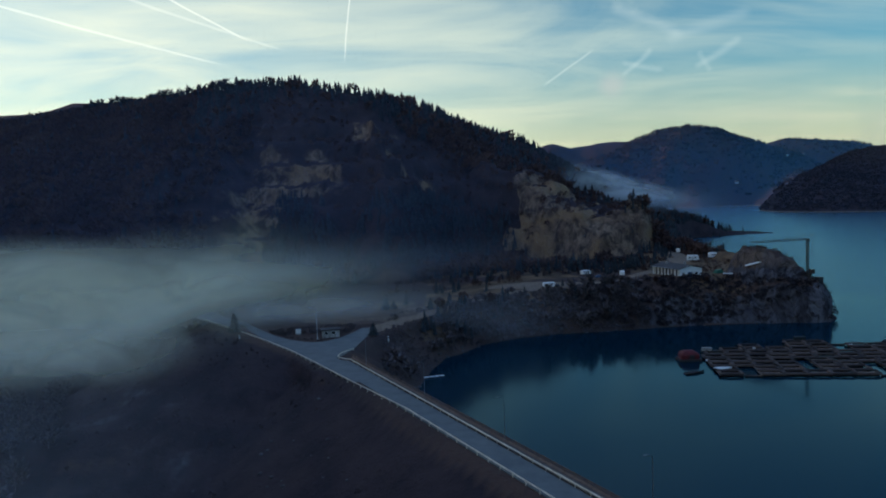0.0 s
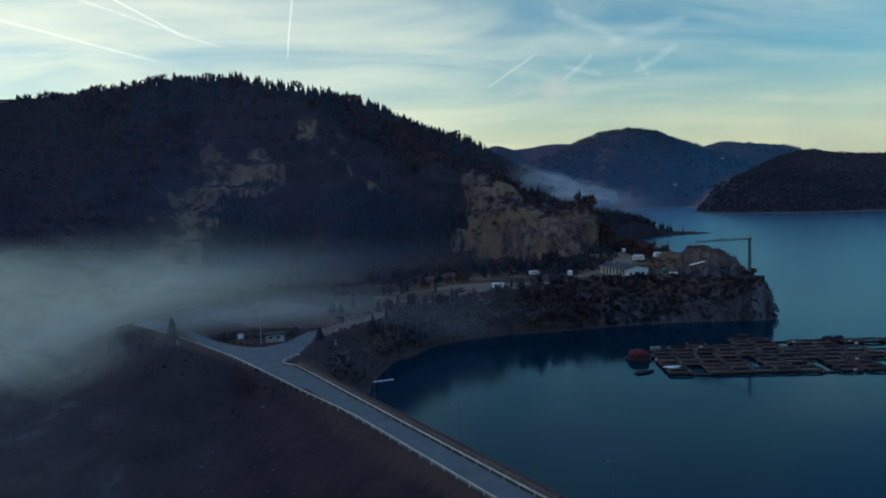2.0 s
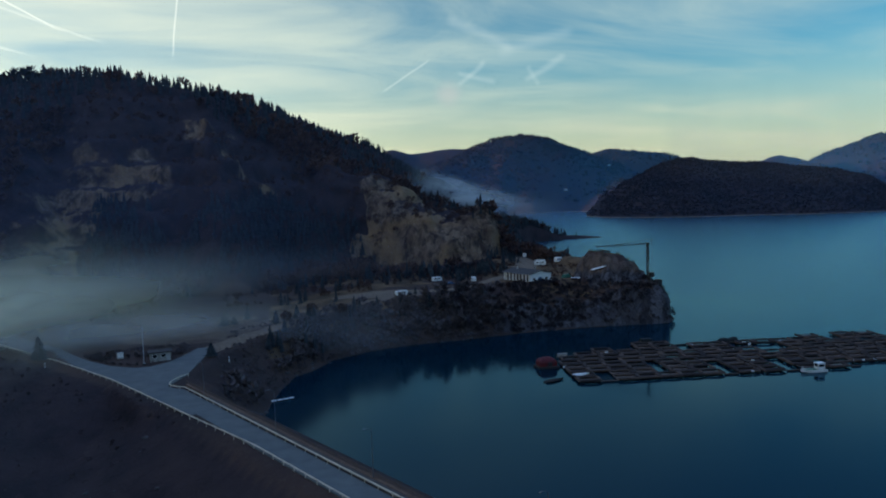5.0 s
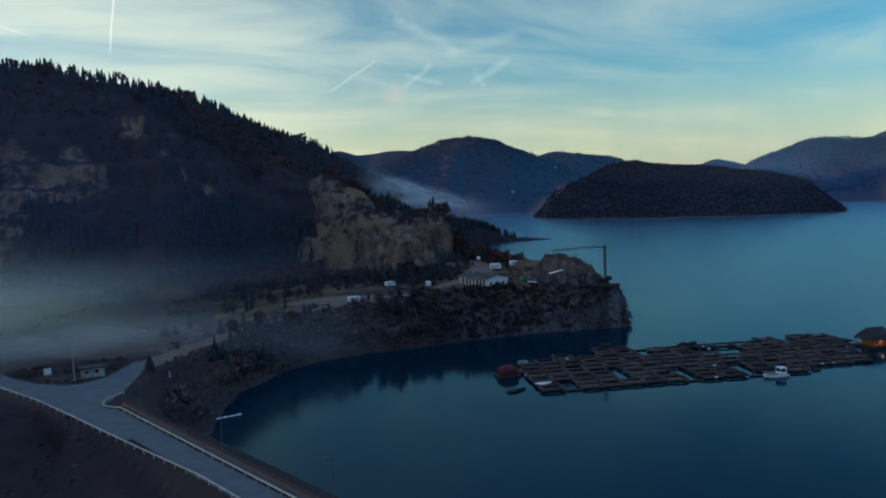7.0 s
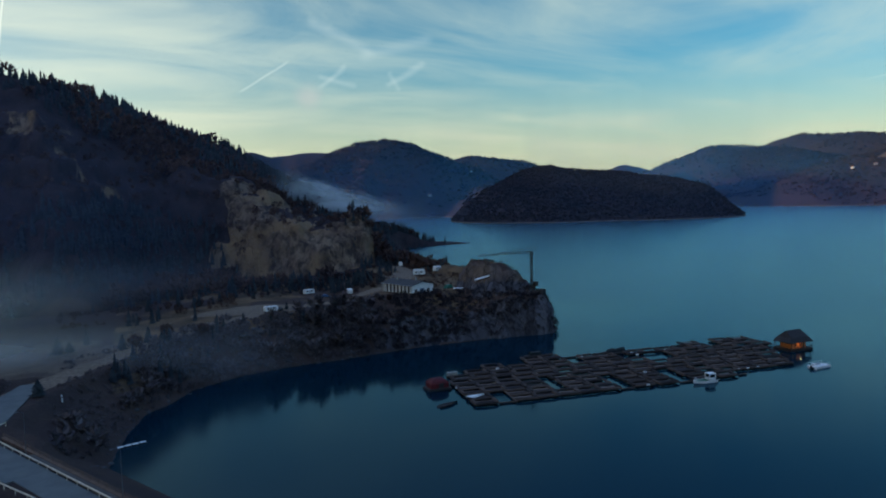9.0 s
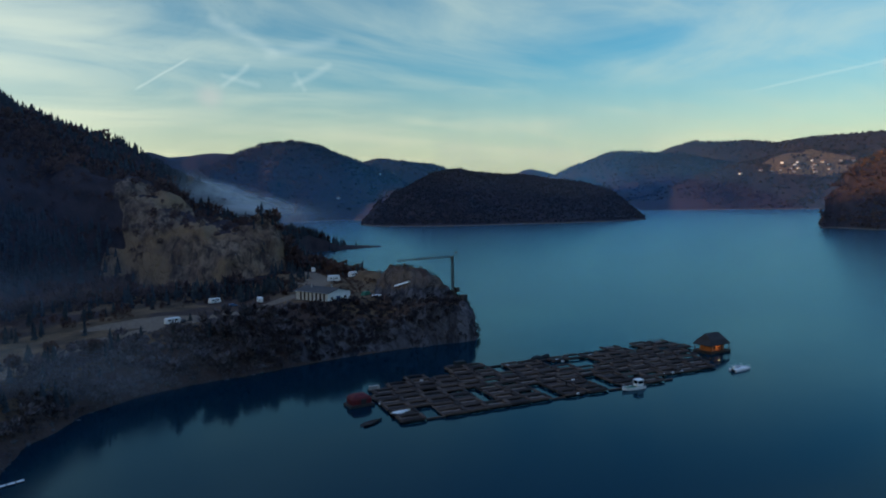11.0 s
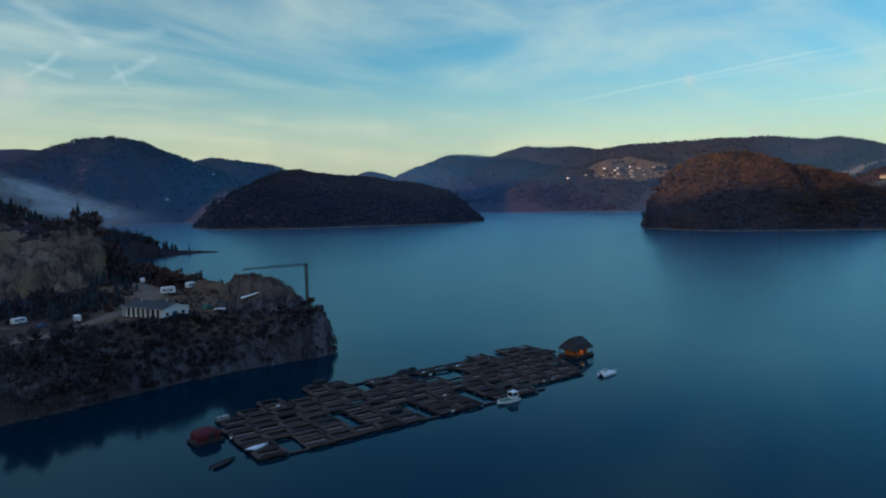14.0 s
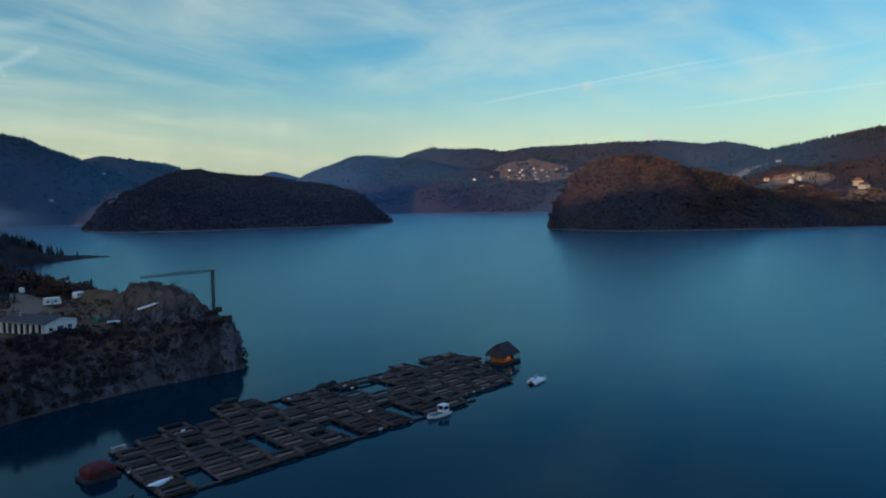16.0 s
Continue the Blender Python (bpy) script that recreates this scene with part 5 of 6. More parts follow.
def work_boat():
    ob = thing("work_boat", farm @ pose(80.0, -2.9, -0.15, 0, 0, 184), "white work boat with a framed wheelhouse moored at the pens", "boat", "boats of the fish farm")
    bm = fresh()
    rings = []
    for k, (u, half, rise) in enumerate(((-4.2, 1.3, 0.0), (-3, 1.45, 0.0), (0, 1.5, 0.05), (2.4, 1.25, 0.15), (3.6, 0.7, 0.3), (4.3, 0.1, 0.45))):
        rings.append([Vector((u, s * half, h + rise)) for s, h in ((-1, 0.95), (-0.85, 0.1), (0, -0.05), (0.85, 0.1), (1, 0.95), (0.9, 0.95), (0.85, 0.62), (-0.85, 0.62), (-0.9, 0.95))])
    shell(bm, rings)
    part("hull", bm, WHITE, ob)
    part("deck", boxes((0.6, 0, 0.99, 5.4, 2.2, 0.06)), GREEN, ob, "green painted deck")
    bm = fresh()
    for x in (-3.2, -1.0):
        for y in (-1.0, 1.0):
            box(bm, x, y, 1.75, 0.16, 0.16, 2.2)
    box(bm, -2.1, -1.0, 2.8, 2.4, 0.12, 0.2), box(bm, -2.1, 1.0, 2.8, 2.4, 0.12, 0.2)
    box(bm, -2.1, -1.0, 1.3, 2.2, 0.1, 0.9), box(bm, -2.1, 1.0, 1.3, 2.2, 0.1, 0.9), box(bm, -1.0, 0, 1.3, 0.1, 2.0, 0.9)
    part("wheelhouse", bm, WHITE, ob)
    for y in (-1.03, 1.03):
        part("side_window", boxes((-2.1, y, 2.25, 1.9, 0.05, 0.85)), GLASS_DARK, ob)
    part("roof", boxes((-2.1, 0, 2.98, 2.7, 2.3, 0.12), bevel=0.04), WHITE, ob)
    part("window", boxes((-1.0, 0, 2.2, 0.04, 1.8, 0.8)), GLASS_DARK, ob)
    bm = fresh()
    box(bm, -4.5, 0, 0.9, 0.5, 0.5, 0.9, None, 0.08)
    part("outboard", bm, DARK, ob)
    bm = fresh()
    rod(bm, (3.4, -0.6, 1.3), (3.4, -0.6, 2.0), 0.04), rod(bm, (3.4, 0.6, 1.3), (3.4, 0.6, 2.0), 0.04), rod(bm, (3.4, -0.6, 2.0), (3.4, 0.6, 2.0), 0.04)
    part("bow_rail", bm, WHITE, ob)
    return ob


def pontoon_boat():
    ob = thing("pontoon_boat", farm @ pose(127.2, 1.0, 0, 0, 0, 12), "flat white pontoon boat with rails beside the pens", "boat", "boats of the fish farm")
    for y in (-1.2, 1.2):
        bm = fresh()
        rod(bm, (-3.8, y, 0.15), (3.4, y, 0.15), 0.45, sides=12)
        rod(bm, (3.4, y, 0.15), (4.3, y, 0.3), 0.45, 0.08, sides=12)
        part("pontoon", bm, WHITE, ob)
    part("deck", boxes((0, 0, 0.68, 7.6, 3.3, 0.14), bevel=0.03), WHITE, ob)
    bm = fresh()
    for x in (-3.6, -1.8, 0, 1.8, 3.6):
        for y in (-1.55, 1.55):
            rod(bm, (x, y, 0.7), (x, y, 1.6), 0.04)
    for y in (-1.55, 1.55):
        rod(bm, (-3.6, y, 1.6), (3.6, y, 1.6), 0.04)
    part("railing", bm, WHITE, ob)
    part("console", boxes((-2.2, 0.4, 1.15, 0.9, 1.0, 0.9), bevel=0.08), WHITE, ob)
    part("seat", boxes((0.5, 0.9, 1.0, 2.0, 0.7, 0.55), bevel=0.08), GREYPAINT, ob)
    part("outboard", boxes((-4.1, 0, 0.7, 0.5, 0.5, 1.0), bevel=0.08), DARK, ob)
    return ob


work_boat()
pontoon_boat()


def buoy(a, b):
    ob = thing("buoy", farm @ pose(a, b, 0), "white drum buoy tied to the pen walkways", "buoy", "buoys of the fish farm")
    bm = fresh()
    rod(bm, (-0.45, 0, 0.75), (0.45, 0, 0.75), 0.32, sides=10)
    part("drum", bm, WHITE, ob)
    part("strap", boxes((0, 0, 0.78, 0.08, 0.7, 0.7), bevel=0.05), DARK, ob)


for a, b in ((3.4, 14.6), (58.2, 39.8), (78.6, 39.6), (68.0, 12.5), (60.5, -1.8), (98.5, 5.4), (102.5, 5.6), (106.5, 5.8), (79.0, 36.2), (23.5, 33.8), (93.0, 39.6)):
    buoy(a, b)

# ---- woods ----
def star_cone(z0, z1, r, points, rng, droop=0.0):
    """One ragged tier of a conifer: a star-shaped skirt under an apex."""
    n = points * 2
    a = np.arange(n) * 2 * math.pi / n + rng.uniform(0, 6)
    rad = np.where(np.arange(n) % 2, 0.55, 1.0) * r * rng.uniform(0.75, 1.2, n)
    v = np.concatenate([[[0, 0, z1]], np.stack([np.cos(a) * rad, np.sin(a) * rad, z0 + rng.uniform(-0.25, 0.1, n) * (z1 - z0) - droop], -1)])
    f = [(0, 1 + i, 1 + (i + 1) % n) for i in range(n)]
    return v, np.array(f)


def merge(pieces):
    vs, fs, base = [], [], 0
    for v, f in pieces:
        vs.append(v), fs.append(f + base)
        base += len(v)
    return np.concatenate(vs), np.concatenate(fs)


def conifer(seed, tiers=5, points=5, slim=0.2):
    """Unit-height conifer crown."""
    rng = np.random.default_rng(seed)
    out = []
    for k in range(tiers):
        u = k / tiers
        out.append(star_cone(0.12 + 0.80 * u, min(1.0, 0.12 + 0.80 * u + 1.5 / tiers * 0.8), slim * (1 - u) ** 0.8 + 0.02, points, rng))
    return merge(out)


def shards(seed, count, low=0.25, wide=0.33, size=0.17, round_=0.8):
    """Unit-height crown of bare twigs: many slender slivers fanning out of the limbs."""
    rng = np.random.default_rng(seed)
    d = rng.normal(size=(count, 3))
    d /= np.linalg.norm(d, axis=1)[:, None]
    r = rng.uniform(0.25, 1.0, count) ** 0.6
    c = d * r[:, None] * [wide, wide, (1 - low) / 2 * round_] + [0, 0, low + (1 - low) / 2]
    lean = rng.uniform(0.8, 1.25, (1, 3))
    c[:, :2] *= lean[:, :2]
    out = d * [1, 1, 0.6] + [0, 0, 0.75]
    out /= np.linalg.norm(out, axis=1)[:, None]
    side = np.cross(out, rng.normal(size=(count, 3)))
    side /= np.linalg.norm(side, axis=1)[:, None]
    s = size * rng.uniform(0.6, 1.5, count)[:, None]
    v = np.stack([c - side * s * 0.5 - out * s * 0.5, c + side * s * 0.5 - out * s * 0.4, c + out * s], 1).reshape(-1, 3)
    f = np.arange(count * 3).reshape(-1, 3)
    trunk_v = np.array([[-0.016, 0, -0.05], [0.016, 0, -0.05], [0, 0.02, -0.05], [0, 0, 0.75]])
    return merge([(v, f), (trunk_v, np.array([[0, 1, 3], [1, 2, 3], [2, 0, 3]]))])


def scatter(name, kinds, xs, ys, zs, heights, mat, label, seed=0):
    """Joins many plants into one mesh."""
    rng = np.random.default_rng(seed)
    pick, turn, fat = rng.integers(0, len(kinds), len(xs)), rng.uniform(0, 6.28, len(xs)), rng.uniform(0.8, 1.3, len(xs))
    vs, fs, base = [], [], 0
    for k, (v, f) in enumerate(kinds):
        m = pick == k
        n = int(m.sum())
        if not n:
            continue
        c, s, h, w_ = np.cos(turn[m])[:, None], np.sin(turn[m])[:, None], heights[m][:, None], (heights[m] * fat[m])[:, None]
        px = (v[None, :, 0] * c - v[None, :, 1] * s) * w_ + xs[m][:, None]
        py = (v[None, :, 0] * s + v[None, :, 1] * c) * w_ + ys[m][:, None]
        pz = v[None, :, 2] * h + zs[m][:, None]
        vs.append(np.stack([px, py, pz], -1).reshape(-1, 3))
        fs.append((f[None] + (np.arange(n) * len(v))[:, None, None] + base).reshape(-1, 3))
        base += n * len(v)
    v, f = np.concatenate(vs), np.concatenate(fs)
    me = bpy.data.meshes.new(name)
    me.vertices.add(len(v)), me.loops.add(f.size), me.polygons.add(len(f))
    me.vertices.foreach_set("co", v.astype(np.float32).ravel())
    me.loops.foreach_set("vertex_index", f.astype(np.int32).ravel())
    me.polygons.foreach_set("loop_start", np.arange(0, f.size, 3, dtype=np.int32))
    me.update(calc_edges=True)
    me.materials.append(mat)
    return tagged(new(name, me), label, "trees", kind="stuff")


def sow(x0, x1, y0, y1, spacing, seed):
    """Jittered grid of places, with ground height, steepness and distance from the shore."""
    rng = np.random.default_rng(seed)
    x, y = np.meshgrid(np.arange(x0, x1, spacing), np.arange(y0, y1, spacing))
    x = (x + rng.uniform(-0.5, 0.5, x.shape) * spacing).ravel()
    y = (y + rng.uniform(-0.5, 0.5, y.shape) * spacing).ravel()
    z = height(x, y)
    steep = np.hypot(height(x + 2, y) - z, height(x, y + 2) - z) / 2
    return x, y, z, steep, inside_distance(x, y, LAND), rng.random(x.shape), rng.random(x.shape)


PINES = [conifer(s, 5, 5, 0.17 + 0.02 * (s % 3)) for s in range(6)]
BARES = [shards(20 + s, 46, 0.2, 0.34 + 0.03 * (s % 2)) for s in range(6)]
BUSHES = [shards(40 + s, 72, -0.05, 0.55, 0.155, 0.9) for s in range(5)]
FAR_PINES = [conifer(60 + s, 2, 4, 0.24) for s in range(4)]
FAR_BARES = [shards(70 + s, 24, -0.15, 0.72, 0.42, 0.8) for s in range(4)]


def clear_of(x, y, d_road=7):
    gravel_a = np.hypot((x - 45) / 30, (y - 342) / 14) > 1
    junction = inside_distance(x, y, [(-120, 320), (-85, 262), (-50, 208), (-22, 208), (-18, 262), (0, 300), (14, 330), (-25, 348), (-70, 330)]) < 0
    house = inside_distance(x, y, [(94, 354), (96, 313), (128, 313), (125, 358)]) < 0
    pitch = inside_distance(x, y, [(112, 352), (124, 314), (150, 311), (160, 340), (150, 386), (120, 388)]) < 0
    return (line_distance(x, y, TERRACE) > d_road) & gravel_a & junction & house & pitch


# the main hill
x, y, z, steep, inn, p, q = sow(-560, 330, 300, 960, 5.0, 1)
cut = quarry(x, y) * (z > 17)
dark = fbm(x, y, 110, 4, 301)
evergreen = 0.12 + 0.75 * step(z - 0.10 * np.abs(x + 60), 92, 120) + 0.6 * step(x, -20, 60) * step(y, 520, 600) + 0.5 * step(dark, 0.1, 0.3)
evergreen = np.where(x < -190, 0.10 + 0.45 * step(z, 125, 150), evergreen)
belt = (fbm(x, y, 30, 3, 303) > -0.45) & (x > -100) & (x < 50) & (z > 18) & (z < 63 + 5 * fbm(x, y, 25, 2, 305) - 0.25 * np.maximum(x - 10, 0)) & (y < 480)
wood = (z > 3) & (inn > 4) & clear_of(x, y) & ((line_distance(x, y, [(62, 440), (118, 432)]) > 22) | (x < 50)) & ((y > 395) | (x < -60))
plain_wood = wood & (cut < 0.35) & ~belt & (p > 0.06)
take = (plain_wood & (q < evergreen)) | (wood & belt & (p > 0.06))
scatter("conifer_wood", PINES, x[take], y[take], z[take] - 0.5, 5.5 + 5 * p[take], CONIFER, "dark conifers on the hillside", 2)
take = plain_wood & (q >= evergreen)
scatter("bare_wood", BARES, x[take], y[take], z[take] - 0.6, 6 + 4 * p[take], TWIGS, "bare rust-brown winter woods on the hillside", 3)
take = wood & (cut >= 0.35) & ~belt & (p > 0.42) & (fbm(x, y, 46, 4, 57) < 0.12)
scatter("quarry_scrub", BUSHES, x[take], y[take], z[take] - 0.3, 1.5 + 3.5 * q[take], TWIGS, "scrub on the quarry benches", 4)

# the dark belt below the quarry's upper benches
x, y, z, steep, inn, p, q = sow(-105, 56, 385, 485, 2.3, 31)
belt = (fbm(x, y, 30, 3, 303) > -0.40) & (z > 19) & (z < 62 + 6 * fbm(x, y, 25, 2, 305) - 0.35 * np.maximum(x - 5, 0)) & (p > 0.25) & (z > 19 + 0.5 * np.maximum(x - 10, 0))
scatter("bench_conifers", PINES, x[belt], y[belt], z[belt] - 0.5, 3.5 + 4.5 * q[belt], CONIFER, "dense dark conifers below the quarry benches", 28)

# skyline trees along the crest
cx, cy = [], []
for (x0, y0, *_), (x1, y1, *_) in zip(MAIN, MAIN[1:]):
    n = int(math.hypot(x1 - x0, y1 - y0) / 2.3)
    u = (np.arange(n) + 0.5) / max(n, 1)
    cx.append(x0 + u * (x1 - x0)), cy.append(y0 + u * (y1 - y0))
cx, cy = np.concatenate(cx), np.concatenate(cy)
rng = np.random.default_rng(5)
cx, cy = cx + rng.uniform(-9, 9, cx.shape), cy + rng.uniform(-9, 9, cx.shape)
cz = height(cx, cy)
tall = 3.4 + 5.6 * rng.random(cx.shape) ** 1.8
left = cx < -150
scatter("skyline_conifers", PINES, cx[~left], cy[~left], cz[~left] - 0.5, tall[~left], CONIFER, "dark spiky conifers along the ridge", 6)
scatter("skyline_trees", BARES + [conifer(90, 4, 6, 0.3)], cx[left], cy[left], cz[left] - 0.5, tall[left] * np.where(cx[left] > -340, 1.55, 1.1), CONIFER, "round-headed trees along the ridge", 7)

# the shore slope, the thickets of the terrace and the spit
x, y, z, steep, inn, p, q = sow(-30, 172, 215, 480, 2.6, 8)
dens = fbm(x, y, 26, 4, 311)
bank = (inn > 2.5) & (inn < 30) & (z > 1.2) & (y < 345) & (dens > -0.18 - 0.5 * (x < 70)) & (p > 0.45 - 0.2 * (x > 110) - 0.2 * (x < 70)) & (x < 164) & (z < 18.5) & clear_of(x, y, 4.5)
scatter("shore_scrub", BUSHES, x[bank], y[bank], z[bank] - 0.3, (1.2 + 2.8 * q[bank]) * np.clip(line_distance(x[bank], y[bank], TERRACE) / 20, 0.4, 1.0) * np.where(((x[bank] > 88) & (y[bank] < 320)) | (x[bank] < -2), 0.55, 1.1), SCRUB, "grey bare scrub on the shore slope", 9)
some = bank & (p > 0.84) & (x < 85) & (line_distance(x, y, TERRACE) > 16)
scatter("shore_trees", BARES, x[some], y[some], z[some] - 0.4, 4 + 4 * q[some], SCRUB, "small bare trees on the shore slope", 10)
some = (inn > 8) & (line_distance(x, y, TERRACE) > 13) & clear_of(x, y, 5) & (y < 350) & (x < 80) & (dens > 0.12) & (p > 0.90)
some |= (y > 362) & (y < 430) & (x > -20) & (x < 118) & (dens > 0.05) & (p > 0.86) & clear_of(x, y, 6)
some |= (y > 385) & (y < 475) & (x > 118) & (x < 175) & (inn > 2) & (p > 0.80) & clear_of(x, y, 5)
some |= (x > 84) & (x < 108) & (y > 364) & (y < 392) & (p > 0.7)
scatter("terrace_conifers", PINES, x[some], y[some], z[some] - 0.4, 3 + 4.5 * q[some], CONIFER, "young dark conifers along the terrace", 11)
some = (y > 350) & (y < 420) & (x > -60) & (x < 125) & (dens > -0.1) & (p > 0.72) & clear_of(x, y, 5.5) | ((y > 352) & (x > 136) & (inn > 3) & (p > 0.75) & (y < 430) & clear_of(x, y, 5))
scatter("terrace_scrub", BUSHES, x[some], y[some], z[some] - 0.3, 1.0 + 2.4 * q[some], TWIGS, "brown scrub along the terrace", 12)
x, y, z, steep, inn, p, q = sow(165, 380, 470, 930, 6, 13)
some = (inn > 5) & (z > 1.0) & (p > 0.1) & ((x < 345) | (p > 0.6)) & (x < 372)
scatter("spit_conifers", PINES, x[some], y[some], z[some] - 0.4, np.where(x[some] > 290, 6 + 8 * q[some], 8 + 7 * q[some]), CONIFER, "dark conifers on the low spit", 14)

# trees between the terrace track and the lake
x, y, z, steep, inn, p, q = sow(-9, 60, 262, 342, 2.3, 37)
off = line_distance(x, y, TERRACE)
below = (inside_distance(x, y, [(-40, 235)] + TERRACE[:8] + [(90, 290), (-12, 240)]) > 0) & (off > 3.6) & (inn > 4)
some = below & (off < 15) & (x > -2) & (x < 34) & (p > 0.45) & (q > 0.35)
scatter("trackside_trees", BARES, x[some], y[some], z[some] - 0.3, 2.2 + 2.6 * p[some], SCRUB, "small bare trees below the gravel track", 38)
some = below & (off < 18) & (x < 34) & (p > 0.72) & (q < 0.35)
scatter("trackside_conifers", PINES, x[some], y[some], z[some] - 0.3, 3.0 + 3.5 * p[some], CONIFER, "small dark conifers below the gravel track", 39)

# rough hedge round the gate house
x, y, z, steep, inn, p, q = sow(-72, -30, 234, 268, 1.0, 41)
island = inside_distance(x, y, [(-66, 257), (-56, 244.5), (-46, 238), (-42.5, 238.3), (-38.5, 243), (-34.5, 252), (-33.5, 262), (-52, 262)])
some = (island > 0) & ((island < 1.6) | ((y > 249.5) & (y < 255) & (p > 0.6))) & (p > 0.35) & ~((np.abs(x + 40.6) < 4.2) & (np.abs(y - 244.5) < 3.4)) & (np.hypot(x + 53.5, y - 251.5) > 2.2)
scatter("junction_hedge", BUSHES, x[some], y[some], np.maximum(z[some], 11.6), 0.4 + 0.6 * q[some] + 0.7 * (y[some] > 250), SCRUB, "dark rough hedge round the gate house", 42)

# thickets on the rocky front of the promontory and round the house
x, y, z, steep, inn, p, q = sow(-22, 174, 222, 330, 1.6, 33)
patchy = fbm(x, y, 15, 4, 361)
some = (inn > 0.3) & (inn < 34) & (z > 0.15) & (z < 19.5) & (patchy > -0.14 - 0.3 * (x < 60) - 0.26 * ((x > 60) & (x < 164))) & (p > 0.25) & (line_distance(x, y, TERRACE) > 4) & (inside_distance(x, y, [(107, 323), (128, 328), (121, 349), (100, 342)]) < -1.0) & (y < 326)
for name, here, mat, label, seed in (("slope_thicket", some & (x >= 88), SHADED_THICKET, "dark low thicket on the rocky shore slope", 34), ("slope_scrub", some & (x < 88), SCRUB, "pale grey scrub on the shore slope", 43)):
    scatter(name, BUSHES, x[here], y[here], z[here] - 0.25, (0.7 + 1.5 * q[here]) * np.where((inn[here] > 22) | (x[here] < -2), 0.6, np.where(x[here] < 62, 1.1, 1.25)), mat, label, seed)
x, y, z, steep, inn, p, q = sow(112, 176, 318, 432, 1.9, 35)
patchy = fbm(x, y, 13, 4, 363)
some = (inn > 1.5) & (z > 2) & (patchy > -0.05 - 0.5 * ((y > 386) & (x > 138))) & (p > 0.35) & (line_distance(x, y, TERRACE) > 5) & (inside_distance(x, y, [(105, 318), (130, 324), (124, 352), (98, 345)]) < 0)
some &= (np.hypot(x - 134, y - 375.5) > 5) & (np.hypot(x - 146.5, y - 380.5) > 4) & (np.hypot(x - 140.6, y - 317) > 4.5) & (np.hypot(x - 131, y - 333) > 3.5) & (np.hypot(x - 133.5, y - 326) > 3.5) & (np.hypot(x - 160.6, y - 308) > 3)
scatter("pitch_scrub", BUSHES, x[some], y[some], z[some] - 0.2, (0.5 + 1.1 * q[some]) * np.where(y[some] > 386, 1.8, 1.0), TWIGS, "low brown scrub on rough ground behind the house", 36)

# the valley side of the dam
x, y, z, steep, inn, p, q = sow(-330, 40, 60, 330, 3.2, 15)
s = x * DAM_N[0] + y * DAM_N[1] - 66.3
some = (s < -8) & (p > 0.35) & (fbm(x, y, 40, 4, 321) > -0.25) & clear_of(x, y)
scatter("dam_scrub", BUSHES, x[some], y[some], z[some] - 0.25, 0.4 + 0.9 * q[some] ** 2, THICKET, "low brown scrub on the dam face", 16)
some = (s < -75) & (p > 0.84)
scatter("valley_trees", [shards(300 + k, 170, 0.12, 0.36, 0.075) for k in range(3)], x[some], y[some], z[some] - 0.5, 5 + 5 * q[some], SCRUB, "bare trees in the misty valley", 17)
stones = []
for k in range(5):
    rng = np.random.default_rng(200 + k)
    bm = bmesh.new()
    bmesh.ops.create_icosphere(bm, subdivisions=1, radius=0.5)
    v = np.array([tuple(vert.co) for vert in bm.verts]) * rng.uniform(0.7, 1.3, (len(bm.verts), 1)) * [1.2, 1.0, 0.7]
    f = np.array([[vert.index for vert in face.verts] for face in bm.faces])
    bm.free()
    stones.append((v, f))
some = (s < -12) & (x < -20) & (p < 0.16) & (fbm(x, y, 55, 3, 331) + step(-s, 40, 110) * 0.5 > 0.15)
tagged(scatter("dam_rockfill", stones, x[some], y[some], z[some], 0.4 + 0.9 * q[some], STONE, "grey boulders on the dam face", 18), category="boulders")
x, y, z, steep, inn, p, q = sow(-12, 175, 200, 330, 1.5, 19)
some = (inn > 3) & (inn < 26) & (y > 285) & (x > 10) & (fbm(x, y, 18, 4, 351) > 0.12) & (p > 0.86) & (z < 16) & (line_distance(x, y, TERRACE) > 9)
tagged(scatter("slope_rocks", stones, x[some], y[some], z[some], 0.8 + 3.2 * q[some] ** 2, STONE, "grey rock outcrops on the shore slope", 27), category="boulders")
some = (np.abs(inn - 1.2) < 2.2) & (p > 0.72)
tagged(scatter("shore_stones", stones, x[some], y[some], np.maximum(z[some], -0.2), 0.5 + 1.6 * q[some] ** 3, STONE, "grey stones along the waterline", 20), category="boulders")

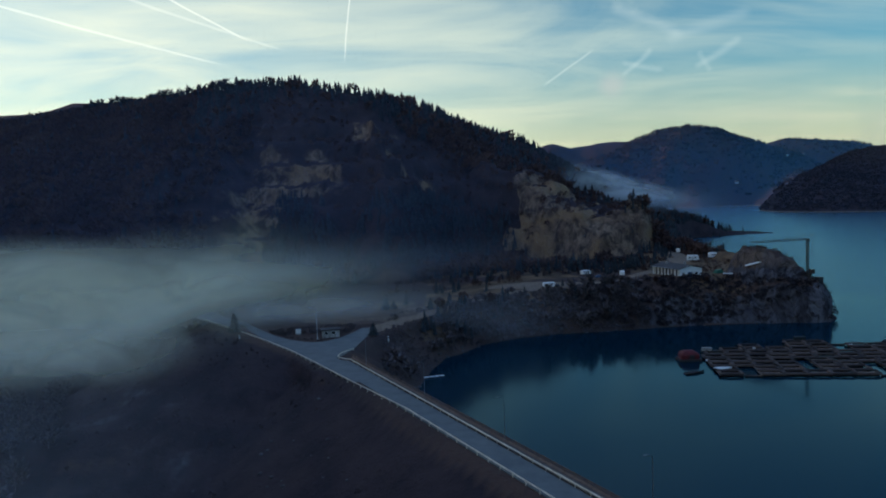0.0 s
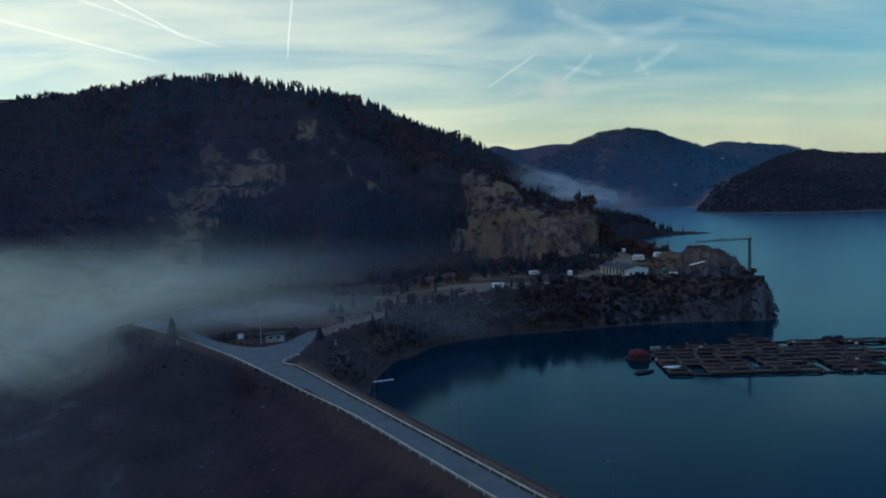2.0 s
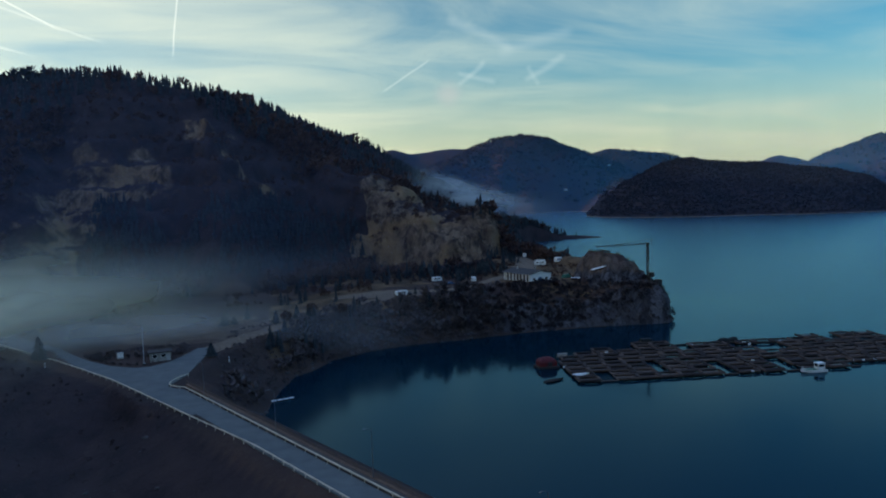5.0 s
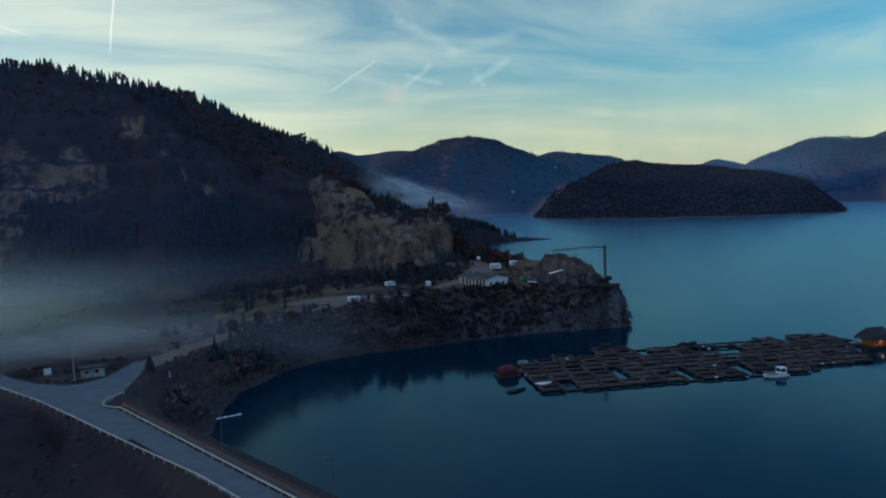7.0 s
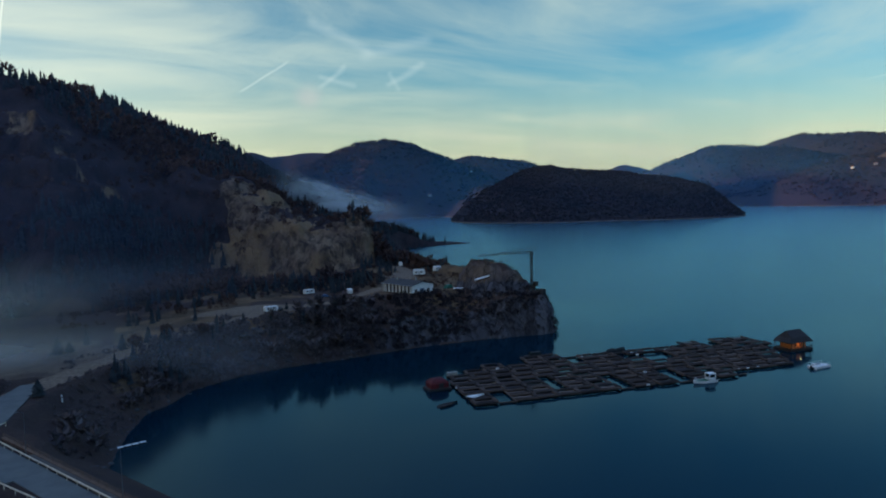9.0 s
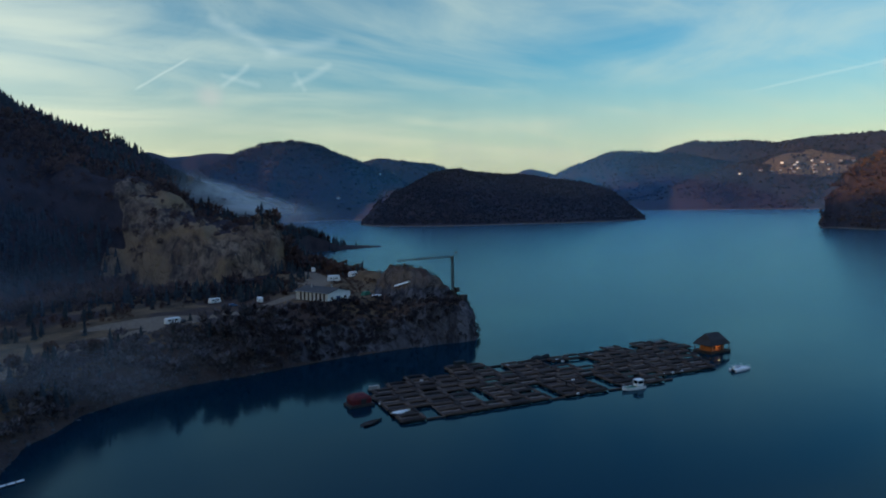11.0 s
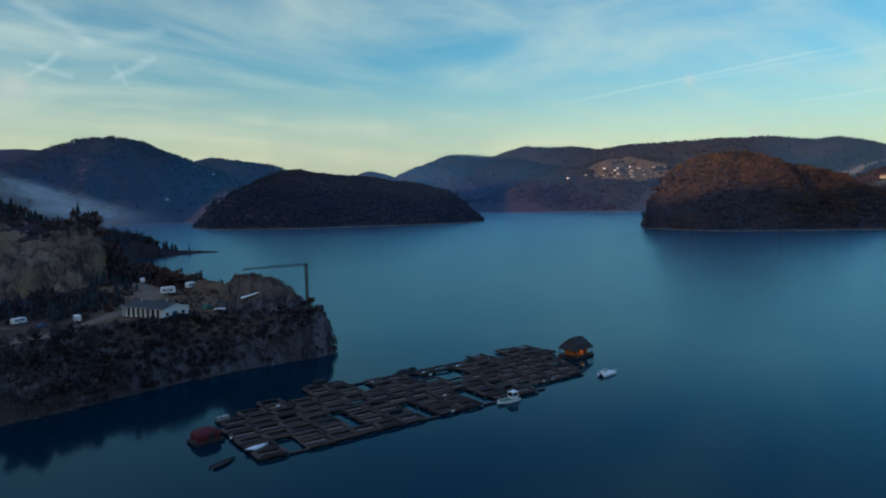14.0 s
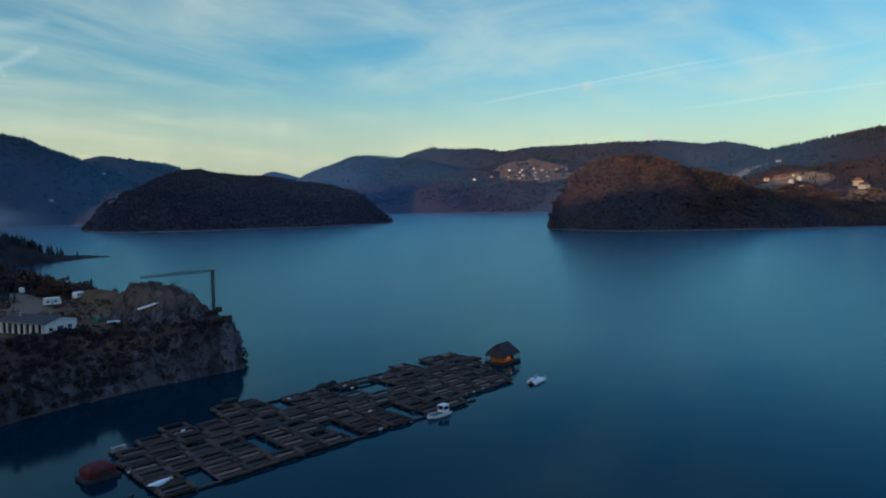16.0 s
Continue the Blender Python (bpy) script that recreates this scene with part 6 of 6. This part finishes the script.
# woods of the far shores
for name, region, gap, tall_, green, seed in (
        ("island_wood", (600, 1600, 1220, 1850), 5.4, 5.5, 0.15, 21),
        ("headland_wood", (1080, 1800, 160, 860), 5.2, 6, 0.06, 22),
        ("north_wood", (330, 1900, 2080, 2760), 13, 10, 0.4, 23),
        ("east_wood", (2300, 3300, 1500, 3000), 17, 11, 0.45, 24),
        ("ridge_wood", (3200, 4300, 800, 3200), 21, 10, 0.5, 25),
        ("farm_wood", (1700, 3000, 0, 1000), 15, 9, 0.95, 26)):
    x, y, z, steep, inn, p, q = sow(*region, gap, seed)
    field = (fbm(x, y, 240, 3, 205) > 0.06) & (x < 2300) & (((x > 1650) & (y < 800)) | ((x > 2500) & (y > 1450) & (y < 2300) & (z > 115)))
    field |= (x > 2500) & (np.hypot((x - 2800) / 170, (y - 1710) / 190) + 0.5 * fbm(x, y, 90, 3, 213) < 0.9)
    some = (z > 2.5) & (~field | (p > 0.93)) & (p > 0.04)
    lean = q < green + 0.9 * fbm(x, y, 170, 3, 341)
    scatter(name, FAR_PINES, x[some & lean], y[some & lean], z[some & lean] - 1, tall_ * (0.7 + 0.7 * p[some & lean]), DIM_FARPINE, "dark conifers on the far shore", seed + 50)
    scatter(name, FAR_BARES, x[some & ~lean], y[some & ~lean], z[some & ~lean] - 1, tall_ * (0.6 + 0.5 * p[some & ~lean]), SUNLIT_HEADWOOD if name == "headland_wood" else DIM_FARWOOD, "bare brown woods on the far shore", seed + 80)


# ---- single trees and bushes ----
def mesh_from(name, vf, mat, size):
    v, f = vf
    me = bpy.data.meshes.new(name)
    me.from_pydata([tuple(p * size) for p in v], [], [tuple(int(i) for i in t) for t in f])
    me.materials.append(mat)
    return me


def limbs(seed, tall, bare_tree):
    rng = random.Random(seed)
    bm = fresh()
    rod(bm, (0, 0, -0.3), (0, 0, tall * 0.55), 0.022 * tall, 0.012 * tall, 7)
    rod(bm, (0, 0, tall * 0.55), (0.02 * tall, 0, tall * (0.8 if bare_tree else 0.97)), 0.012 * tall, 0.003 * tall, 6)
    if bare_tree:
        for k in range(9):
            a, z0 = rng.uniform(0, 6.28), tall * rng.uniform(0.25, 0.6)
            r = tall * rng.uniform(0.18, 0.3)
            rod(bm, (0, 0, z0), (r * math.cos(a), r * math.sin(a), z0 + tall * rng.uniform(0.15, 0.3)), 0.008 * tall, 0.002 * tall, 5)
    return bm


def tree(x, y, tall, seed, evergreen=True, slim=0.2, label=""):
    ob = thing("pine_tree" if evergreen else "bare_tree", pose(x, y, level(x, y), 0, 0, seed * 37 % 360), label or ("young dark pine tree on the terrace" if evergreen else "bare brown tree on the slope"), "tree", "single trees of the terrace")
    part("trunk", limbs(seed, tall, not evergreen), BARK, ob)
    crown = conifer(seed, 8, 7, slim) if evergreen else shards(seed, 260, 0.18, 0.34, 0.10)
    part("crown", mesh_from("crown", crown, CONIFER if evergreen else TWIGS, tall), None, ob)
    return ob


for k, (tx, ty, th, slim) in enumerate(((-25.5, 243.5, 5.0, 0.42), (-25.3, 297, 6.5, 0.40), (-22.0, 299, 4.0, 0.5), (-17.4, 309.7, 6.0, 0.24), (-77.5, 255.0, 8.5, 0.36), (160.0, 389.0, 7.0, 0.22),
                                       (72, 394, 9.5, 0.17), (76.5, 395, 9.0, 0.17), (56.5, 333.2, 3.6, 0.3), (68, 341.5, 3.0, 0.3), (62, 337, 2.6, 0.35), (36, 314, 4.0, 0.2), (28, 308, 4.6, 0.2),
                                       (152, 388, 4.5, 0.25), (146, 392, 4.0, 0.3), (98, 372, 8.0, 0.3), (94, 369, 7.0, 0.32), (102, 378, 8.5, 0.3), (106, 383, 7.5, 0.3), (-6, 291, 6.0, 0.3), (2, 297, 6.5, 0.28), (6, 292, 5.0, 0.3))):
    tree(tx, ty, th, 100 + k, True, slim)
for k, (tx, ty, th) in enumerate(((-2, 286, 6.5), (8, 302, 5.5), (20, 300, 6), (84, 318, 4.5), (96, 316, 4.0), (120, 318, 3.5))):
    tree(tx, ty, th, 150 + k, False)

# ---- far houses ----
def cottage(x, y, turn, long, wall, label, roof=None):
    ob = thing("cottage", pose(x, y, level(x, y) - 0.5, 0, 0, turn), label, "house", "houses of the far village")
    wide, tall = long * 0.7, long * 0.42
    part("wall", boxes((0, 0, tall / 2 + 0.4, long, wide, tall + 0.8)), wall, ob)
    bm = fresh()
    shell(bm, [[Vector(p) for p in ((s * (long / 2 + 0.6), -wide / 2 - 0.6, tall + 0.6), (s * (long / 2 + 0.6), wide / 2 + 0.6, tall + 0.6), (s * (long / 2 + 0.6), 0, tall + wide * 0.45))] for s in (-1, 1)])
    part("roof", bm, roof or TILE, ob)
    for s in (-1, 1):
        for u in (-0.28, 0.05, 0.32):
            part("window", boxes((u * long, s * (wide / 2 + 0.02), tall * 0.6, long * 0.11, 0.08, tall * 0.3)), GLASS_DARK, ob)
    return ob


TILE = plain("roof_tile", (0.10, 0.05, 0.035), (0.20, 0.10, 0.07), 0.5, 0.85)
for k, (hx, hy) in enumerate(((2742, 1748), (2893, 1645), (2862, 1701), (2619, 1819), (2573, 1879), (2668, 1762), (2697, 1706), (2706, 1641), (2780, 1760), (2800, 1700), (2760, 1690), (2830, 1660),
                             (2720, 1790), (2650, 1790), (2690, 1735), (2735, 1665), (2850, 1740), (2905, 1600), (2660, 1700), (2780, 1625))):
    cottage(hx, hy, (k * 47) % 180, 11 + (k * 7) % 5, WHITE if k % 4 == 0 else CONCRETE, "pale village house with a tiled roof on the sunlit slope")
for k, (hx, hy, hl) in enumerate(((1862, 318, 26), (1820, 300, 20), (1998, 541, 14), (2140, 545, 13), (2005, 475, 13), (1790, 419, 12), (1253, 2442, 14), (1180, 2400, 13), (890, 2122, 14))):
    cottage(hx, hy, (20 + k * 31) % 180, hl, CONCRETE, "pale farmhouse above the far shore", ROOF if k % 2 else None)
for hx, hy in ((1811, 446), (1854, 437)):
    dome = thing("silo", pose(hx, hy, level(hx, hy) - 0.5), "pale round silo on the far farmland", "silo", "silos of the far farm")
    bm = fresh()
    shell(bm, [[Vector((6 * k * math.cos(i * 0.3927), 6 * k * math.sin(i * 0.3927), zz)) for i in range(16)] for zz, k in ((0, 1), (6, 1), (8.5, 0.85), (10.2, 0.5), (11, 0.1))])
    part("shell", bm, GREYPAINT, dome)
    part("hatch", boxes((0, -6.0, 2.0, 2.0, 0.3, 3.0)), GREYPAINT, dome)

# ---- mist ----
def mist_material(name, density, grain, stretch, tint):
    """Thin droplets: part of the light passes, part is scattered to both sides."""
    mat = bpy.data.materials.new(name)
    mat.use_nodes = True
    net = Net(mat.node_tree)
    mat.node_tree.nodes.clear()
    pos = where(net)
    fade = net.add("ShaderNodeAttribute")
    fade.attribute_name = "thick"
    cloud_ = net.noise(net.mapping(pos, stretch), grain, 6, 0.55, 0.6)
    alpha = net.math("MULTIPLY", net.math("MULTIPLY", net.ramp(cloud_, 0.20, 0.56), fade.outputs["Fac"]), density, clamp=True)
    diffuse, back_, clear_ = net.add("ShaderNodeBsdfDiffuse"), net.add("ShaderNodeBsdfTranslucent"), net.add("ShaderNodeBsdfTransparent")
    for node in (diffuse, back_):
        node.inputs["Color"].default_value = (*tint, 1)
    both, out = net.add("ShaderNodeMixShader"), net.add("ShaderNodeMixShader")
    both.inputs[0].default_value = 0.5
    net.link(diffuse.outputs[0], both.inputs[1]), net.link(back_.outputs[0], both.inputs[2])
    net.link(alpha, out.inputs[0]), net.link(clear_.outputs[0], out.inputs[1]), net.link(both.outputs[0], out.inputs[2])
    net.link(out.outputs[0], net.add("ShaderNodeOutputMaterial").inputs[0])
    return mat


def mist_veil(name, line, low, high, mat, label, seed, ends=(0.15, 0.25), top_soft=0.45, low_soft=0.25, draped=True, sink=0.0):
    """One billowing layer of a mist bank over a line on the ground."""
    n, m = 90, 16
    pts = np.array(line, float)
    along = np.concatenate([[0], np.cumsum(np.hypot(*np.diff(pts, axis=0).T))])
    u = np.linspace(0, 1, n)
    x, y = np.interp(u * along[-1], along, pts[:, 0]), np.interp(u * along[-1], along, pts[:, 1])
    v = np.linspace(0, 1, m)
    U, V = np.meshgrid(u, v)
    XX, YY = np.tile(x, (m, 1)), np.tile(y, (m, 1))
    crest = (high - sink * U) * (1 + 0.22 * fbm(XX, YY + seed * 50, 90, 4, seed))
    foot = np.maximum(low, height(XX, YY - 6) + 0.3) if draped else low
    ZZ = foot + (np.maximum(crest, foot + 5) - foot) * V
    YY = YY + 9 * fbm(XX, ZZ * 2, 45, 4, seed + 3) + 14 * (V - 0.5)
    me = grid_mesh(name, XX, YY, ZZ)
    me.materials.append(mat)
    soft = np.clip(U / ends[0], 0, 1) * np.clip((1 - U) / ends[1], 0, 1) * np.clip((1 - V) / top_soft, 0, 1) * np.clip(V / low_soft, 0, 1)
    soft = soft * soft * (3 - 2 * soft) * step(crest - foot, 3, 12)
    me.attributes.new("thick", "FLOAT", "POINT").data.foreach_set("value", soft.astype(np.float32).ravel())
    return tagged(new(name, me), label, "mist", kind="stuff")


MIST = mist_material("mist", 0.97, 0.016, (1.0, 1.6, 2.2), (0.86, 0.85, 0.64))
DAMP = mist_material("damp_mist", 0.085, 0.030, (1.0, 1.5, 2.0), (0.62, 0.66, 0.72))
THIN = mist_material("thin_mist", 0.50, 0.030, (1.0, 1.5, 2.0), (0.84, 0.82, 0.66))
FIELD_MIST = mist_material("field_mist", 0.42, 0.030, (1.0, 1.5, 2.0), (0.74, 0.70, 0.52))
WISP = mist_material("wisp_mist", 0.09, 0.04, (1.0, 1.5, 2.0), (0.80, 0.88, 0.98))
SLOPE = mist_material("slope_mist", 0.20, 0.022, (1.0, 1.5, 2.0), (0.60, 0.68, 0.76))
BANK = "pale grey mist lying in the valley"
mist_veil("mist", [(-330, 120), (-170, 160), (-52, 214)], -34, 24, DAMP, BANK, 11, (0.1, 0.4))
mist_veil("mist", [(-150, 95), (-70, 108), (-8, 122)], -30, 34, DAMP, "thin blue mist drifting up the dam face", 13, (0.1, 0.55), 0.55, 0.5)
mist_veil("mist", [(-170, 125), (-85, 140), (-18, 156)], -30, 30, DAMP, "thin blue mist drifting up the dam face", 17, (0.1, 0.5), 0.6, 0.4)
mist_veil("mist", [(-220, 148), (-110, 164), (-38, 198)], -30, 30, DAMP, BANK, 18, (0.1, 0.4), 0.5, 0.45)
mist_veil("mist", [(-170, 182), (-100, 200), (-48, 238)], 6, 27, THIN, BANK, 23, (0.5, 0.4), 0.5, 0.5)
mist_veil("mist", [(-95, 258), (-40, 260), (6, 286)], 7, 27, SLOPE, "thin mist drifting over the road junction", 19, (0.25, 0.4), 0.5, 0.45)
mist_veil("mist", [(-420, 215), (-150, 222), (-24, 250)], 3, 32, THIN, BANK, 1, (0.05, 0.4), 0.45, 0.5)
mist_veil("mist", [(-110, 272), (-45, 272), (14, 300)], 10, 27, FIELD_MIST, BANK, 25, (0.3, 0.5), 0.55, 0.4)
mist_veil("mist", [(-440, 262), (-140, 270), (-12, 284)], -10, 38, MIST, BANK, 2, (0.1, 0.3), 0.45, 0.4)
mist_veil("mist", [(-450, 310), (-150, 312), (8, 317)], -8, 46, MIST, BANK, 3, (0.1, 0.35), 0.45, 0.35)
mist_veil("mist", [(-460, 352), (-150, 350), (-22, 351)], -10, 50, MIST, BANK, 4, (0.1, 0.42))
mist_veil("mist", [(-470, 390), (-120, 385), (110, 391)], 8, 46, SLOPE, BANK, 5, (0.1, 0.4))
mist_veil("mist", [(-30, 268), (10, 282), (62, 290)], 0, 22, WISP, "thin wisps of mist along the shore slope", 6, (0.3, 0.4))
PUFF = mist_material("puff_mist", 0.95, 0.026, (1.0, 1.5, 1.6), (0.50, 0.57, 0.62))
mist_veil("mist", [(84, 704), (130, 694), (180, 684), (262, 664)], 42, 100, PUFF, "blue-grey mist drifting over the end of the hill", 7, (0.12, 0.5), 0.3, 0.35, False, 46)
mist_veil("mist", [(92, 725), (150, 712), (235, 696)], 46, 104, PUFF, "blue-grey mist drifting over the end of the hill", 22, (0.12, 0.5), 0.3, 0.35, False, 46)
mist_veil("mist", [(95, 602), (140, 594), (215, 574)], 46, 86, PUFF, "blue-grey mist drifting over the end of the hill", 24, (0.3, 0.5), 0.45, 0.45, False, 34)
mist_veil("mist", [(110, 640), (160, 634), (215, 622)], 38, 82, PUFF, "blue-grey mist drifting over the end of the hill", 21, (0.25, 0.6), 0.4, 0.4, False, 30)
mist_veil("mist", [(170, 900), (270, 930), (420, 950)], 10, 66, SLOPE, "thin mist over the water behind the hill", 8, (0.3, 0.5))
# distance haze put in as blue-tinted sheets before the far hills
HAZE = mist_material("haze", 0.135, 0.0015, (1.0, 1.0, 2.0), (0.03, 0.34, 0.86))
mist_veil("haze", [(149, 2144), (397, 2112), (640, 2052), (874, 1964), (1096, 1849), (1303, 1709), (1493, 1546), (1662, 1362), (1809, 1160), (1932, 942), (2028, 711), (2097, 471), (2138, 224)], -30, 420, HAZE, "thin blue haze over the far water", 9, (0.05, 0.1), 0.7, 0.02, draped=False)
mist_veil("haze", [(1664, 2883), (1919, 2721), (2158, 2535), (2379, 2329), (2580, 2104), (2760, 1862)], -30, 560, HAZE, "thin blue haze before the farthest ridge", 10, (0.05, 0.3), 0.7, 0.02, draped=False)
# another tinted sheet, haze over the lake
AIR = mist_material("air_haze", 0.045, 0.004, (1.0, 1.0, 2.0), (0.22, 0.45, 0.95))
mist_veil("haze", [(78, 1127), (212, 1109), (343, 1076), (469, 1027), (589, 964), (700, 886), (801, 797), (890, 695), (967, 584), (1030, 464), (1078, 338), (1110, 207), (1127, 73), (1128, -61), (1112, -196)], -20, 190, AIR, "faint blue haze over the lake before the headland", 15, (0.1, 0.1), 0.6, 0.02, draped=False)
# blue sheet that lifts the dark hill as distance haze would
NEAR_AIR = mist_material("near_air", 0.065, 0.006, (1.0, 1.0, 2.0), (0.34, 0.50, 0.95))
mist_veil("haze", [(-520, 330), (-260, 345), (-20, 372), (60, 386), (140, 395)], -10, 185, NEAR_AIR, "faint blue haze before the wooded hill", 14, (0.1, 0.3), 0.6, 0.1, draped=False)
